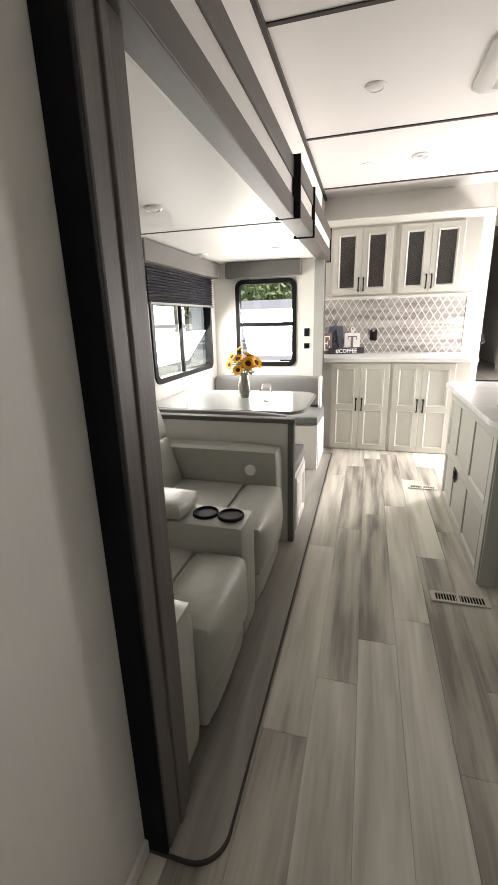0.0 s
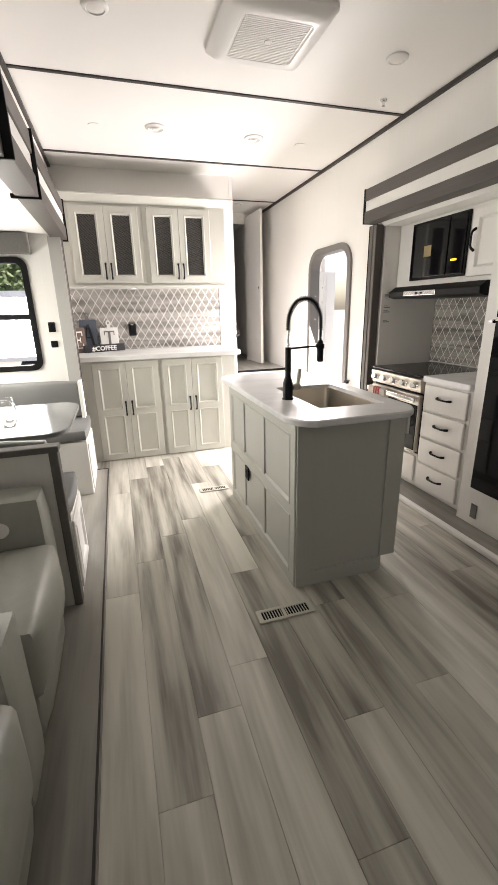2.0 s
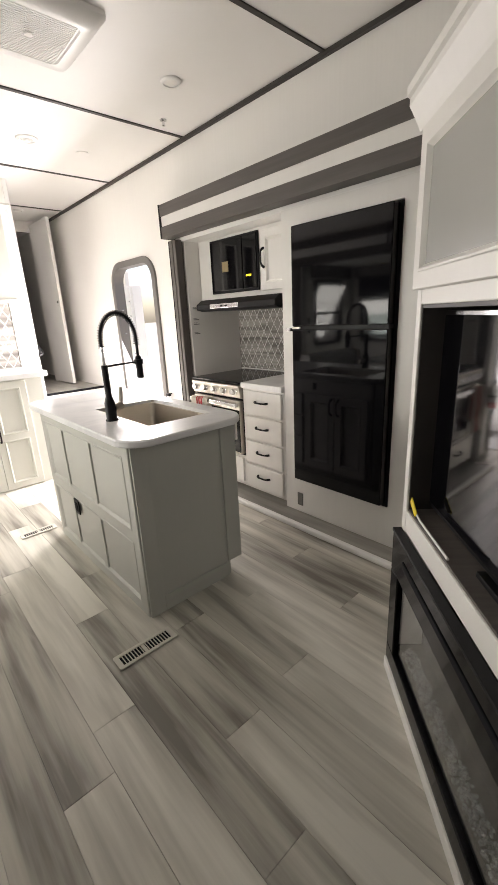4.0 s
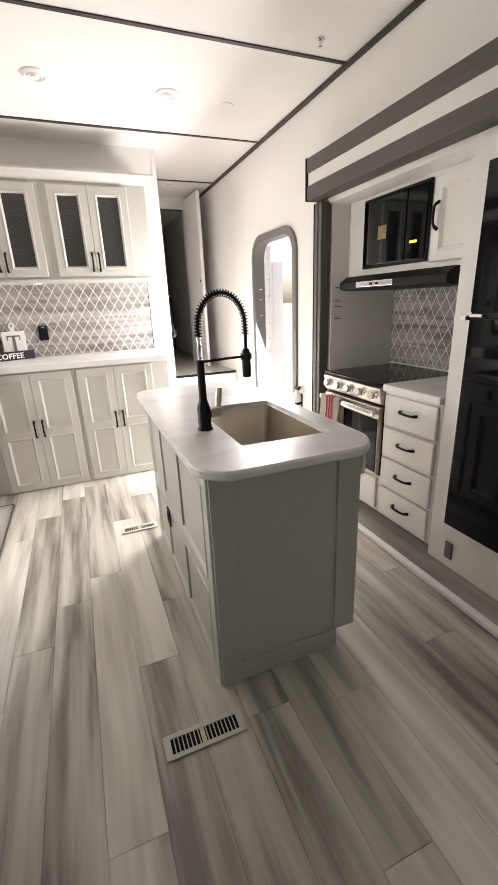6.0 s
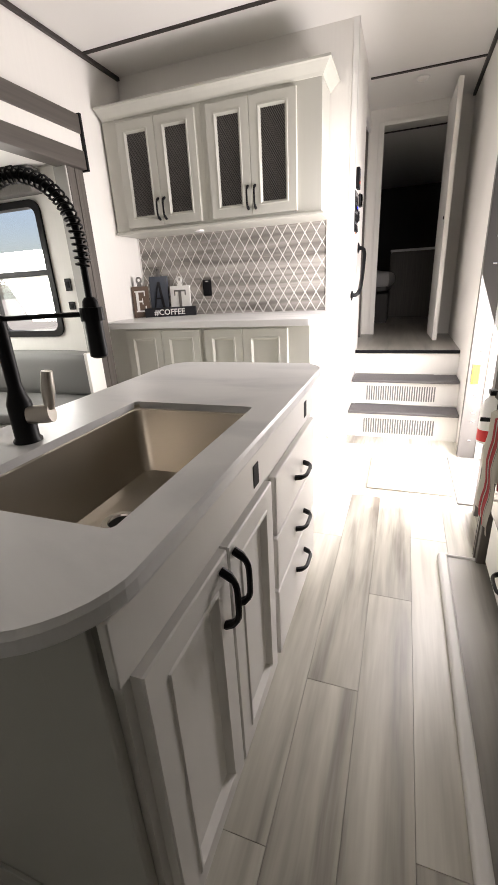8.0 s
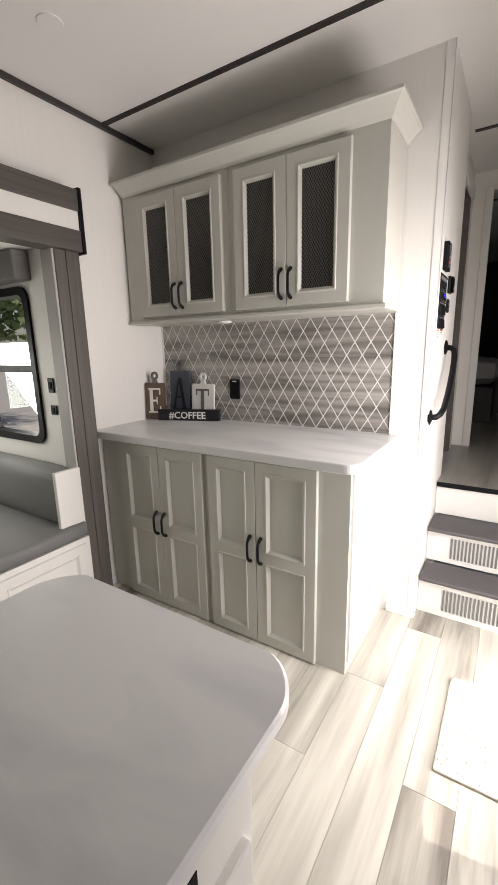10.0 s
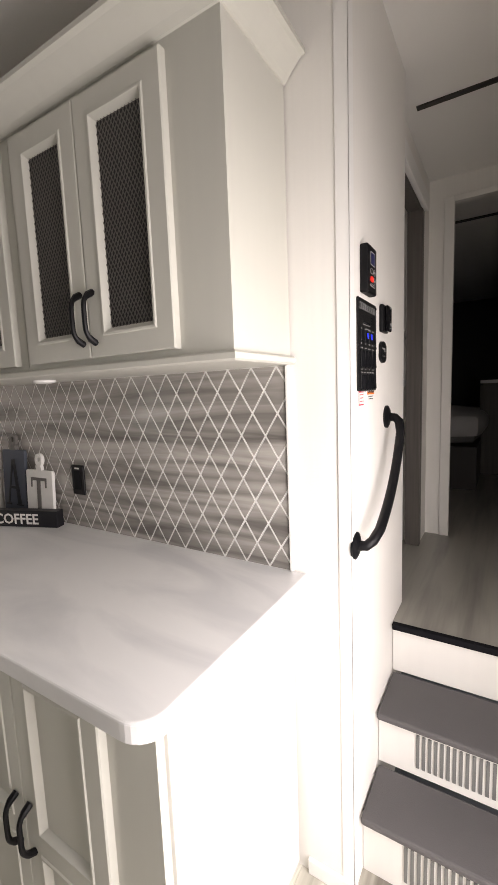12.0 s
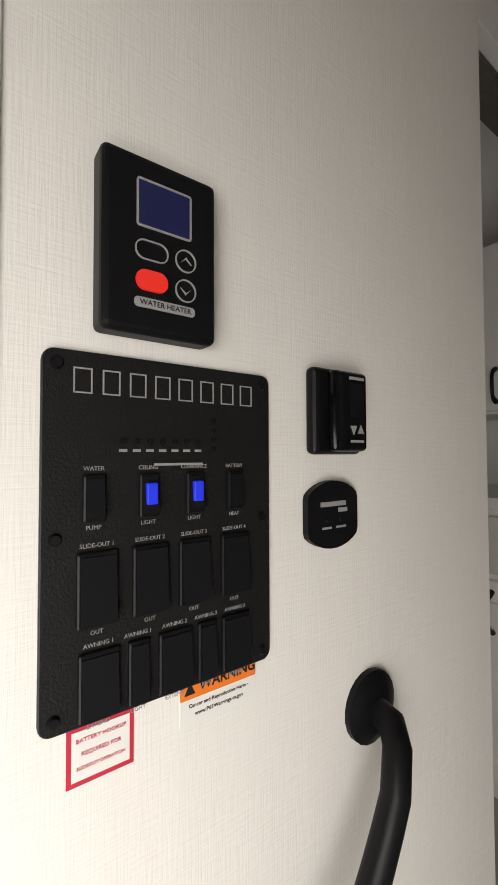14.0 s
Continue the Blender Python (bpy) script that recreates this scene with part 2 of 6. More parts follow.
def ring_frame(outer, inner, lo, hi, axis="z"):
    """A frame between two outlines with as many points each, drawn out along an axis."""
    bm = bmesh.new()
    at = {"z": lambda a, b, c: (a, b, c), "x": lambda a, b, c: (c, a, b), "y": lambda a, b, c: (a, c, b)}[axis]
    rows = [[bm.verts.new(at(a, b, c)) for a, b in pts] for pts, c in ((outer, lo), (outer, hi), (inner, hi), (inner, lo))]
    n = len(outer)
    for k in range(4):
        for i in range(n):
            j = (i + 1) % n
            bm.faces.new((rows[k][i], rows[k][j], rows[(k + 1) % 4][j], rows[(k + 1) % 4][i]))
    bmesh.ops.recalc_face_normals(bm, faces=bm.faces)
    return bm


def lathe(profile, n=28, at=(0, 0, 0)):
    bm = bmesh.new()
    rows = []
    for r, z in profile:
        rows.append([bm.verts.new((at[0] + r * math.cos(math.tau * i / n), at[1] + r * math.sin(math.tau * i / n), at[2] + z)) for i in range(n)])
    for a, b in zip(rows, rows[1:]):
        for i in range(n):
            bm.faces.new((a[i], a[(i + 1) % n], b[(i + 1) % n], b[i]))
    for row in (rows[0], rows[-1]):
        if (row[0].co - row[n // 2].co).length > 1e-5:
            bm.faces.new(row)
    bmesh.ops.recalc_face_normals(bm, faces=bm.faces)
    return bm


def tube(points, radius, n=10, bm=None):
    """A round bar along points; radius one number or one for each point."""
    bm = bm or bmesh.new()
    pts = [Vector(p) for p in points]
    rad = radius if isinstance(radius, (list, tuple)) else [radius] * len(pts)
    side, rows = None, []
    for i, p in enumerate(pts):
        d = (pts[min(i + 1, len(pts) - 1)] - pts[max(i - 1, 0)]).normalized()
        if side is None:
            side = d.orthogonal().normalized()
        side = (side - d * side.dot(d)).normalized()
        up = d.cross(side)
        rows.append([bm.verts.new(p + rad[i] * (side * math.cos(math.tau * k / n) + up * math.sin(math.tau * k / n))) for k in range(n)])
    for a, b in zip(rows, rows[1:]):
        for k in range(n):
            bm.faces.new((a[k], a[(k + 1) % n], b[(k + 1) % n], b[k]))
    bm.faces.new(rows[0]), bm.faces.new(rows[-1])
    bmesh.ops.recalc_face_normals(bm, faces=bm.faces)
    return bm


def arc(cx, cz, r, a0, a1, n=12):
    return [(cx + r * math.cos(radians(a0 + (a1 - a0) * i / n)), cz + r * math.sin(radians(a0 + (a1 - a0) * i / n))) for i in range(n + 1)]


def cushion(x0, x1, y0, y1, z0, z1, r=0.04, puff=0.02):
    """A stuffed block: rounded edges and swollen faces."""
    bm = bmesh.new()
    bmesh.ops.create_cube(bm, size=1.0)
    bmesh.ops.subdivide_edges(bm, edges=bm.edges[:], cuts=5, use_grid_fill=True)
    c = Vector(((x0 + x1) / 2, (y0 + y1) / 2, (z0 + z1) / 2))
    h = Vector((x1 - x0, y1 - y0, z1 - z0)) / 2
    r = min(r, *h)
    for v in bm.verts:
        p = Vector([max(-1, min(1, q * 2)) for q in v.co])
        swell = [puff * (1 - p[(i + 1) % 3] ** 2) * (1 - p[(i + 2) % 3] ** 2) * (1 if p[i] > 0.99 else -1 if p[i] < -0.99 else 0) for i in range(3)]
        s = Vector((p[0] * h[0], p[1] * h[1], p[2] * h[2]))
        core = Vector([max(-h[i] + r, min(h[i] - r, s[i])) for i in range(3)])
        d = s - core
        if d.length > r:
            d = d.normalized() * r
        v.co = c + core + d + Vector(swell)
    return bm


def words(name, text, size, m, mat, parent, depth=0.0006, bold=False):
    """Lettering in the built-in font, standing on its support; m puts it in its parent's space."""
    cu = bpy.data.curves.new(name, "FONT")
    cu.body, cu.size, cu.extrude, cu.align_x, cu.align_y = text, size, depth, "CENTER", "CENTER"
    cu.resolution_u = 2
    if bold:
        cu.offset = size * 0.018
    tmp = bpy.data.objects.new(name, cu)
    me = bpy.data.meshes.new_from_object(tmp)
    bpy.data.objects.remove(tmp)
    me.name = name
    me.materials.clear()
    me.materials.append(mat)
    ob = new(name, me)
    ob.parent = parent
    ob.matrix_local = m
    return ob


# ---- structure ----
LEFT, RIGHT, TOP, FAR, REAR = -0.47, 1.93, 2.52, 4.90, -1.6


def wall(name, axis, lo, hi, u0, u1, z0, z1, holes, mat, label, extra=()):
    """A wall across one axis between lo and hi, from u0 to u1, with holes (u0, u1, z0, z1)."""
    def b(a0, a1, c0, c1):
        return (lo, hi, a0, a1, c0, c1) if axis == "x" else (a0, a1, lo, hi, c0, c1)
    boxes, u = [], u0
    for h0, h1, c0, c1 in sorted(holes):
        if h0 > u:
            boxes.append(b(u, h0, z0, z1))
        if c0 > z0:
            boxes.append(b(h0, h1, z0, c0))
        if c1 < z1:
            boxes.append(b(h0, h1, c1, z1))
        u = h1
    if u < u1:
        boxes.append(b(u, u1, z0, z1))
    bm = cubes(*boxes)
    for points in extra:
        more = prism(points, lo, hi, axis)
        me = bpy.data.meshes.new("corner")
        more.to_mesh(me)
        more.free()
        bm.from_mesh(me)
        bpy.data.meshes.remove(me)
    return tagged(part(name, bm, mat), label, "wall", kind="structure")


DOOR_Y0, DOOR_Y1, DOOR_TOP, DOOR_R = 3.95, 4.72, 1.82, 0.16
corners = [[(DOOR_Y0, DOOR_TOP)] + arc(DOOR_Y0 + DOOR_R, DOOR_TOP - DOOR_R, DOOR_R, 180, 90),
           [(DOOR_Y1, DOOR_TOP)] + arc(DOOR_Y1 - DOOR_R, DOOR_TOP - DOOR_R, DOOR_R, 0, 90)]
wall("wall_right", "x", RIGHT, RIGHT + 0.06, REAR, 10.2, -0.05, TOP, [(1.40, 3.53, -0.05, 1.93), (DOOR_Y0, DOOR_Y1, -0.05, DOOR_TOP)], WALL,
     "off-white linen-textured wallboard beside the entry door", corners)
# First hole is an unseen opening added for the rear light
wall("wall_left", "x", LEFT - 0.06, LEFT, REAR, FAR, -0.05, TOP, [(-1.35, -0.35, 0.92, 1.78), (0.70, 4.22, -0.05, 1.93)], WALL, "off-white linen-textured wallboard around the dinette slide")
wall("wall_rear", "y", REAR - 0.06, REAR, LEFT - 0.06, RIGHT + 0.06, -0.05, TOP, [], WALL, "plain off-white rear wall")
wall("wall_coffee", "y", FAR, FAR + 0.06, LEFT - 0.06, 1.15, -0.05, TOP, [], WALL, "off-white wall behind the coffee bar")
wall("wall_panel", "x", 1.09, 1.15, FAR + 0.06, 5.532, -0.05, TOP, [], WALL, "off-white linen wall beside the stairs")
wall("wall_hall_left", "x", 1.04, 1.10, 5.532, 6.42, 0.5, TOP, [(5.532, 6.23, 0.5, 2.33)], WALL, "off-white hall wall with the bathroom doorway")
wall("wall_hall_end", "y", 6.42, 6.48, 1.04, RIGHT, 0.5, TOP, [(1.22, 1.74, 0.5, 2.40)], WALL, "off-white hall end wall with the bedroom doorway")
# Unseen opening added for the bathroom light
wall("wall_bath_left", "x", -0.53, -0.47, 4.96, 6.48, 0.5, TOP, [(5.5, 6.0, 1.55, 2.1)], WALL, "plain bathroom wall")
wall("wall_bath_end", "y", 6.80, 6.86, -0.47, 1.10, 0.5, TOP, [], WALL, "plain bathroom end wall")
wall("wall_bath_side", "x", 1.04, 1.10, 6.48, 6.80, 0.5, TOP, [], WALL, "plain bathroom side wall")
wall("wall_bedroom_left", "x", -0.53, -0.47, 6.48, 10.2, 0.5, TOP, [], WALL, "plain bedroom side wall")
# Charcoal puts the unlit bedroom's shade into the wall colour
wall("wall_bedroom_end", "y", 10.2, 10.26, -0.53, RIGHT + 0.06, 0.5, TOP, [], MESH_BACK, "bedroom end wall with the room's gloom painted charcoal")

tagged(part("corner_trim", cubes((1.118, 1.1535, 4.8965, 4.9005, 0, TOP), (1.1495, 1.1535, 4.8965, 4.93, 0, TOP), bevel=0.0015), WHITE_P),
       "white plastic bead on the wall corner", "trim", kind="structure")

# Ceiling with its dark batten strips in one mesh
bm = cubes((LEFT - 0.06, RIGHT + 0.06, REAR - 0.06, 10.26, TOP, TOP + 0.05))
ceiling = tagged(part("ceiling", bm, CEIL), "smooth white ceiling panels", "ceiling", kind="structure")
seams = [(LEFT, RIGHT, y - 0.012, y + 0.012, TOP - 0.006, TOP + 0.001) for y in (-0.32, 0.90, 2.12, 3.34)]
seams += [(LEFT, 1.15, 4.528, 4.556, TOP - 0.006, TOP + 0.001), (1.15, RIGHT, 4.528, 4.552, TOP - 0.005, TOP + 0.001), (1.15, RIGHT, 5.735, 5.76, TOP - 0.006, TOP + 0.001), (0.4, RIGHT, 7.1, 7.13, TOP - 0.006, TOP + 0.001)]
seams += [(RIGHT - 0.022, RIGHT - 0.0005, REAR, 6.42, TOP - 0.022, TOP - 0.0005), (LEFT + 0.0005, LEFT + 0.022, REAR, FAR - 0.002, TOP - 0.022, TOP - 0.0005)]
tagged(part("ceiling_trim", cubes(*seams), SEAM), "dark bronze batten strips between ceiling panels", "trim", kind="structure")

# Floors
floor = tagged(part("floor", cubes((LEFT - 0.06, RIGHT + 0.06, REAR, FAR + 0.3, -0.06, -0.003)), PLANK_D), "weathered grey wood-look plank floor", "floor", kind="structure")
slide_floor = tagged(part("slide_floor", prism(rounded(-1.46, -0.264, 0.66, 4.12, (0, 0.09, 0.02, 0)), -0.03, 0.010), PLANK_D), "taupe plank floor of the dinette slide, sofa shade painted in", "floor", kind="structure")
tagged(part("slide_floor_trim", ring_frame(rounded(-1.46, -0.260, 0.656, 4.124, (0.01, 0.09, 0.02, 0.01)), rounded(-1.45, -0.2665, 0.6625, 4.1175, (0.01, 0.085, 0.02, 0.01)), -0.01, 0.0125), SEAM),
       "dark rubber edge of the slide floor", "trim", kind="structure")
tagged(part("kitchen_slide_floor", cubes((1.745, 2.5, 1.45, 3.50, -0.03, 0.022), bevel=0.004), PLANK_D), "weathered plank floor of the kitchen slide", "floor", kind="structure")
tagged(part("kitchen_slide_floor_trim", cubes((1.715, 1.752, 1.46, 3.51, 0.0, 0.034), (1.752, 1.90, 3.495, 3.512, 0.0, 0.03), bevel=0.010, seg=3), WHITE_P), "rounded cream edge moulding of the slide floor", "trim", kind="structure")
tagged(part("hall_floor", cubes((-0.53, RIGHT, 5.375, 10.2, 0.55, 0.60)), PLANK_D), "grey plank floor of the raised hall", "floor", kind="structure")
tagged(part("baseboard", cubes((LEFT, LEFT + 0.012, REAR, 0.66, 0, 0.045), (LEFT, LEFT + 0.012, 4.24, 4.345, 0, 0.045), (1.012, 1.148, FAR - 0.012, FAR, 0, 0.05), bevel=0.003), WHITE_P), "low white baseboard", "trim", kind="structure")


# Dinette slide shell
tagged(part("slide_ceiling", cubes((-1.46, -0.40, 0.70, 4.13, 1.866, 1.90)), CEIL), "glossy white slide ceiling", "ceiling", kind="structure")
tagged(part("slide_ceiling_trim", cubes((-1.46, -0.40, 2.560, 2.572, 1.862, 1.867)), VALANCE), "thin grey seam on the slide ceiling", "trim", kind="structure")
wall("slide_wall_side", "x", -1.51, -1.46, 0.65, 4.19, -0.05, 1.95, [(2.80, 3.96, 0.92, 1.70), (0.95, 2.24, 0.95, 1.70)], WALL, "off-white outer wall of the dinette slide")
wall("slide_wall_end", "y", 4.13, 4.19, -1.46, -0.385, -0.05, 1.95, [(-1.21, -0.665, 0.92, 1.68)], WALL, "off-white end wall of the dinette slide")
wall("slide_wall_near", "y", 0.70, 0.75, -1.46, -0.47, -0.05, 1.95, [], WALL, "off-white near wall of the dinette slide")


def fascia(name, m, length, label, d=0.095, h=0.25):
    """A slide's header: a white board with a dark wood strip along its top and its foot. x runs along it, -y faces the room."""
    f = thing(name, m, label, "trim", kind="structure")
    part("board", cubes((0, length, -d, 0, 0.0, h), bevel=0.003), CABW, f)
    part("lower_strip", cubes((0, length, -d - 0.009, -0.02, -0.012, h * 0.33), bevel=0.004), FASC, f, "dark taupe wood strip")
    part("upper_strip", cubes((0, length, -d - 0.009, -0.02, h * 0.67, h + 0.012), bevel=0.004), FASC, f, "dark taupe wood strip")
    return f


FASC = material("taupe_wood_strip", (0.095, 0.083, 0.074), 0.5, grain=0.7, grain_scale=(2.5, 70, 70), bump=0.12, bump_scale=120)
fascia("slide_header", pose(LEFT, 0.70, 1.852, 0, 0, 90), 1.69, "white slide header with two dark taupe strips", 0.090)
fl = fascia("slide_header", pose(LEFT, 2.39, 1.856, 0, 0, 90), 1.88, "deeper white slide header with dark taupe strips", 0.115)
for x, w, out in ((-0.012, 0.016, 0.132), (0.56, 0.014, 0.136), (1.866, 0.018, 0.132)):
    part("end_cap", cubes((x, x + w, -out, -0.0, -0.02, 0.27), bevel=0.003), BLACK, fl, "black plastic cover cap")
fk = fascia("kitchen_slide_header", pose(RIGHT, 3.578, 1.917, 0, 0, -90), 2.27, "white kitchen slide header with dark taupe strips", 0.112, 0.205)
part("end_cap", cubes((-0.008, 0.006, -0.126, 0, -0.014, 0.219), bevel=0.003), BLACK, fk, "black plastic end cap")


def post(name, m, width, depth, height, label, seal=None):
    """A slide's jamb casing: a wood face with a black rubber seal behind it. -y faces the room, x runs across."""
    p = thing(name, m, label, "trim", kind="structure")
    part("casing", cubes((0, width, -depth, 0, 0, height), bevel=0.006), TAUPE, p)
    part("bead", cubes((width * 0.42, width * 0.58, -depth - 0.006, -depth + 0.004, 0, height), bevel=0.003), TAUPE, p)
    part("seal", cubes((-0.014, -0.002, -depth * 0.98, 0, 0, height), bevel=0.003), seal or RUBBER, p, "rubber seal strip")
    return p


post("slide_jamb_near", pose(LEFT, 0.672, 0.0, 0, 0, 90), 0.145, 0.066, 1.84, "taupe wood jamb casing with black rubber seal")
post("slide_jamb_far", pose(LEFT, 4.125, 0.0, 0, 0, 90), 0.135, 0.09, 1.85, "taupe wood jamb casing beside the coffee bar", material("pale_grey_seal", (0.42, 0.41, 0.39), 0.6))
post("kitchen_jamb", pose(RIGHT, 3.565, 0.0, 0, 0, -90), 0.085, 0.07, 1.89, "grey-brown wood jamb casing beside the range")
post("kitchen_jamb_near", pose(RIGHT, 1.47, 0.0, 0, 0, -90), 0.08, 0.07, 1.89, "dark wood jamb casing beside the refrigerator")

# Kitchen slide shell
wall("kitchen_wall_back", "x", 2.46, 2.52, 1.35, 3.56, -0.05, 1.95, [], WALL, "pale grey back wall of the kitchen slide")
wall("kitchen_wall_far", "y", 3.47, 3.53, 1.94, 2.46, 0.0, 1.95, [], WALL, "pale grey side wall of the kitchen slide with printed labels")
wall("kitchen_wall_near", "y", 1.35, 1.40, 1.99, 2.46, 0.0, 1.95, [], WALL, "plain side wall of the kitchen slide")
tagged(part("kitchen_slide_ceiling", cubes((1.92, 2.46, 1.40, 3.50, 1.88, 1.93)), CEIL), "white ceiling of the kitchen slide", "ceiling", kind="structure")

# Stairs up to the hall
stairs = thing("stairs", pose(0, 0, 0), "white steps with charcoal treads and slotted risers", "stairs", kind="structure")
for y0, y1, z in ((4.945, 5.15, 0.215), (5.125, 5.36, 0.415)):
    part("tread", cubes((1.155, 1.925, y0, y1, z - 0.022, z), bevel=0.007), material("charcoal_tread", (0.085, 0.08, 0.082), 0.7, bump=0.4, bump_scale=300) if z < 0.3 else bpy.data.materials["charcoal_tread"], stairs, "charcoal non-slip tread")
for y, z0, z1 in ((4.985, 0.0, 0.193), (5.165, 0.215, 0.393), (5.368, 0.415, 0.578)):
    part("riser", cubes((1.152, 1.928, y, y + 0.02, z0, z1)), CABW, stairs)
for y, z in ((4.985, 0.035), (5.165, 0.245)):
    slat = cubes(*[(1.27 + i * 0.0175, 1.2795 + i * 0.0175, y - 0.004, y + 0.001, z, z + 0.115) for i in range(29)])
    part("vent_slots", slat, FABRIC, stairs, "row of dark vent slots")
part("landing_edge", cubes((1.152, 1.928, 5.350, 5.372, 0.580, 0.604), bevel=0.004), RUBBER, stairs, "dark landing edge strip")


# ---- windows ----
def window(name, m, w, h, label, rail=False, slider=False, r=0.05, glass_mat=None):
    """x across, z up from the sill; y 0 is the inner wall face, +y goes out."""
    t = thing(name, m, label, "window", kind="structure")
    part("window_frame", ring_frame(rounded(-0.028, w + 0.028, -0.028, h + 0.028, r + 0.02), rounded(0.012, w - 0.012, 0.012, h - 0.012, r), -0.014, 0.055, "y"), BLACK, t)
    if rail:
        part("meeting_rail", cubes((0.01, w - 0.01, -0.002, 0.03, h * 0.47, h * 0.47 + 0.035), bevel=0.004), BLACK, t)
    if slider:
        part("mullion", cubes((w * 0.44, w * 0.44 + 0.028, 0.0, 0.03, 0.01, h - 0.01), bevel=0.004), BLACK, t)
    if rail:
        cuts = ((0, w, 0, h * 0.47), (0, w, h * 0.47 + 0.03, h))
    elif slider:
        cuts = ((0, w * 0.44, 0, h), (w * 0.44 + 0.02, w, 0, h))
    else:
        cuts = ((0, w, 0, h),)
    for i, (a, b, c, d) in enumerate(cuts):
        pane = part("pane", cubes((a + 0.005, b - 0.005, 0.032, 0.036, c + 0.005, d - 0.005)), glass_mat or GLASS, t, "tinted glass pane" if glass_mat else "clear glass pane")
        pane.visible_shadow = False
    return t


window("window_1", pose(-1.21, 4.13, 0.92), 0.545, 0.76, "black-framed hung window at the dinette end", rail=True)
window("window_2", pose(-1.46, 2.80, 0.92, 0, 0, 90), 1.16, 0.78, "black-framed sliding window beside the dinette table", slider=True, glass_mat=TINTED)
window("window_3", pose(-1.46, 0.95, 0.95, 0, 0, 90), 1.29, 0.75, "black-framed window behind the recliners", slider=True, glass_mat=TINTED)
window("window_4", pose(1.5, REAR, 0.9, 0, 0, 180), 1.5, 0.9, "unseen black-framed window on the closed rear wall", slider=True)


def valance(m, w, label):
    v = thing("window_valance", m, label, "valance", "window valances")
    part("board", cubes((0, w, -0.09, 0, 0, 0.135), bevel=0.008), VALANCE, v)
    return v


valance(pose(-1.31, 4.13, 1.725), 0.72, "grey woven padded valance over the end window")
valance(pose(-1.46, 2.62, 1.725, 0, 0, 90), 1.42, "pale grey padded valance over the dinette window")
valance(pose(-1.46, 0.85, 1.725, 0, 0, 90), 1.5, "pale grey padded valance over the recliner window")


def pleated(m, w, drop, pitch, label):
    s = thing("pleated_shade", m, label, "shade", "pleated shades")
    n = int(drop / pitch)
    pts = []
    for i in range(2 * n + 1):
        pts.append((-0.012 - (0.018 if i % 2 else 0.0), -i * drop / (2 * n)))
    pts += [(p[0] + 0.004, p[1]) for p in reversed(pts)]
    part("pleats", prism(pts, 0, w, "x"), NAVY, s)
    part("bottom_bar", cubes((0, w, -0.032, -0.006, -drop - 0.018, -drop), bevel=0.003), FABRIC, s)
    return s


pleated(pose(-1.46, 2.75, 1.73, 0, 0, 90), 1.26, 0.25, 0.02, "black pleated shade drawn up over the dinette window")
pleated(pose(-1.46, 0.93, 1.73, 0, 0, 90), 1.34, 0.78, 0.02, "black pleated shade drawn down behind the recliners")


# ---- entry door ----
FRAME_G = material("grey_door_frame", (0.17, 0.16, 0.15), 0.45, metal=0.3)
entry = thing("door_1", pose(0, 0, 0), "open entry door in an arched grey frame", "door", kind="structure")
r = DOOR_R
outer = [(DOOR_Y1 + 0.035, -0.0)] + arc(DOOR_Y1 - r, DOOR_TOP - r, r + 0.035, 0, 90) + arc(DOOR_Y0 + r, DOOR_TOP - r, r + 0.035, 90, 180) + [(DOOR_Y0 - 0.035, 0.0)]
inner = [(DOOR_Y1 - 0.02, 0.0)] + arc(DOOR_Y1 - r, DOOR_TOP - r, r - 0.02, 0, 90) + arc(DOOR_Y0 + r, DOOR_TOP - r, r - 0.02, 90, 180) + [(DOOR_Y0 + 0.02, 0.0)]
part("door_frame", prism(outer + inner[::-1], RIGHT - 0.02, RIGHT + 0.08, "x"), FRAME_G, entry)
part("jamb_liner", cubes((2.011, 2.19, DOOR_Y1 - 0.03, DOOR_Y1 - 0.012, 0.0, DOOR_TOP - 0.16), (2.05, 2.062, DOOR_Y1 - 0.042, DOOR_Y1 - 0.03, 0.0, DOOR_TOP - 0.18), (2.085, 2.093, DOOR_Y1 - 0.04, DOOR_Y1 - 0.03, 0.0, DOOR_TOP - 0.18), bevel=0.002), WHITE_P, entry, "pale ribbed door jamb liner")
for z in (0.18, 0.34, 0.52, 0.86, 0.98, 1.12, 1.36, 1.5):
    part("catch", cubes((2.035, 2.047, DOOR_Y1 - 0.036, DOOR_Y1 - 0.03, z, z + 0.012), bevel=0.002), CHROME, entry, "bright metal hinge and catch")
part("door_leaf", cubes((2.06, 2.10, DOOR_Y1 + 0.03, DOOR_Y1 + 0.76, 0.0, DOOR_TOP - 0.02), bevel=0.004), CABW, entry, "white entry door folded back outside")
for z in (0.12, 0.25, 0.31, 0.42, 0.70, 0.80, 0.86, 1.19, 1.33, 1.42):
    part("hinge", cubes((1.955, 1.978, DOOR_Y1 - 0.030, DOOR_Y1 - 0.018, z, z + 0.010), bevel=0.002), CHROME, entry, "bright metal hinge and catch")
part("warning_tag", cubes((1.93, 1.97, DOOR_Y1 - 0.028, DOOR_Y1 - 0.0195, 0.50, 0.62)), material("yellow_tag", (0.80, 0.80, 0.02), 0.5), entry, "bright yellow warning tag")
tagged(part("door_threshold", cubes((1.845, 2.03, 4.02, 4.66, -0.002, 0.012), bevel=0.004), material("grey_threshold", (0.30, 0.305, 0.31), 0.35, metal=0.5)), "grey metal threshold plate at the entry door", "trim", kind="structure")

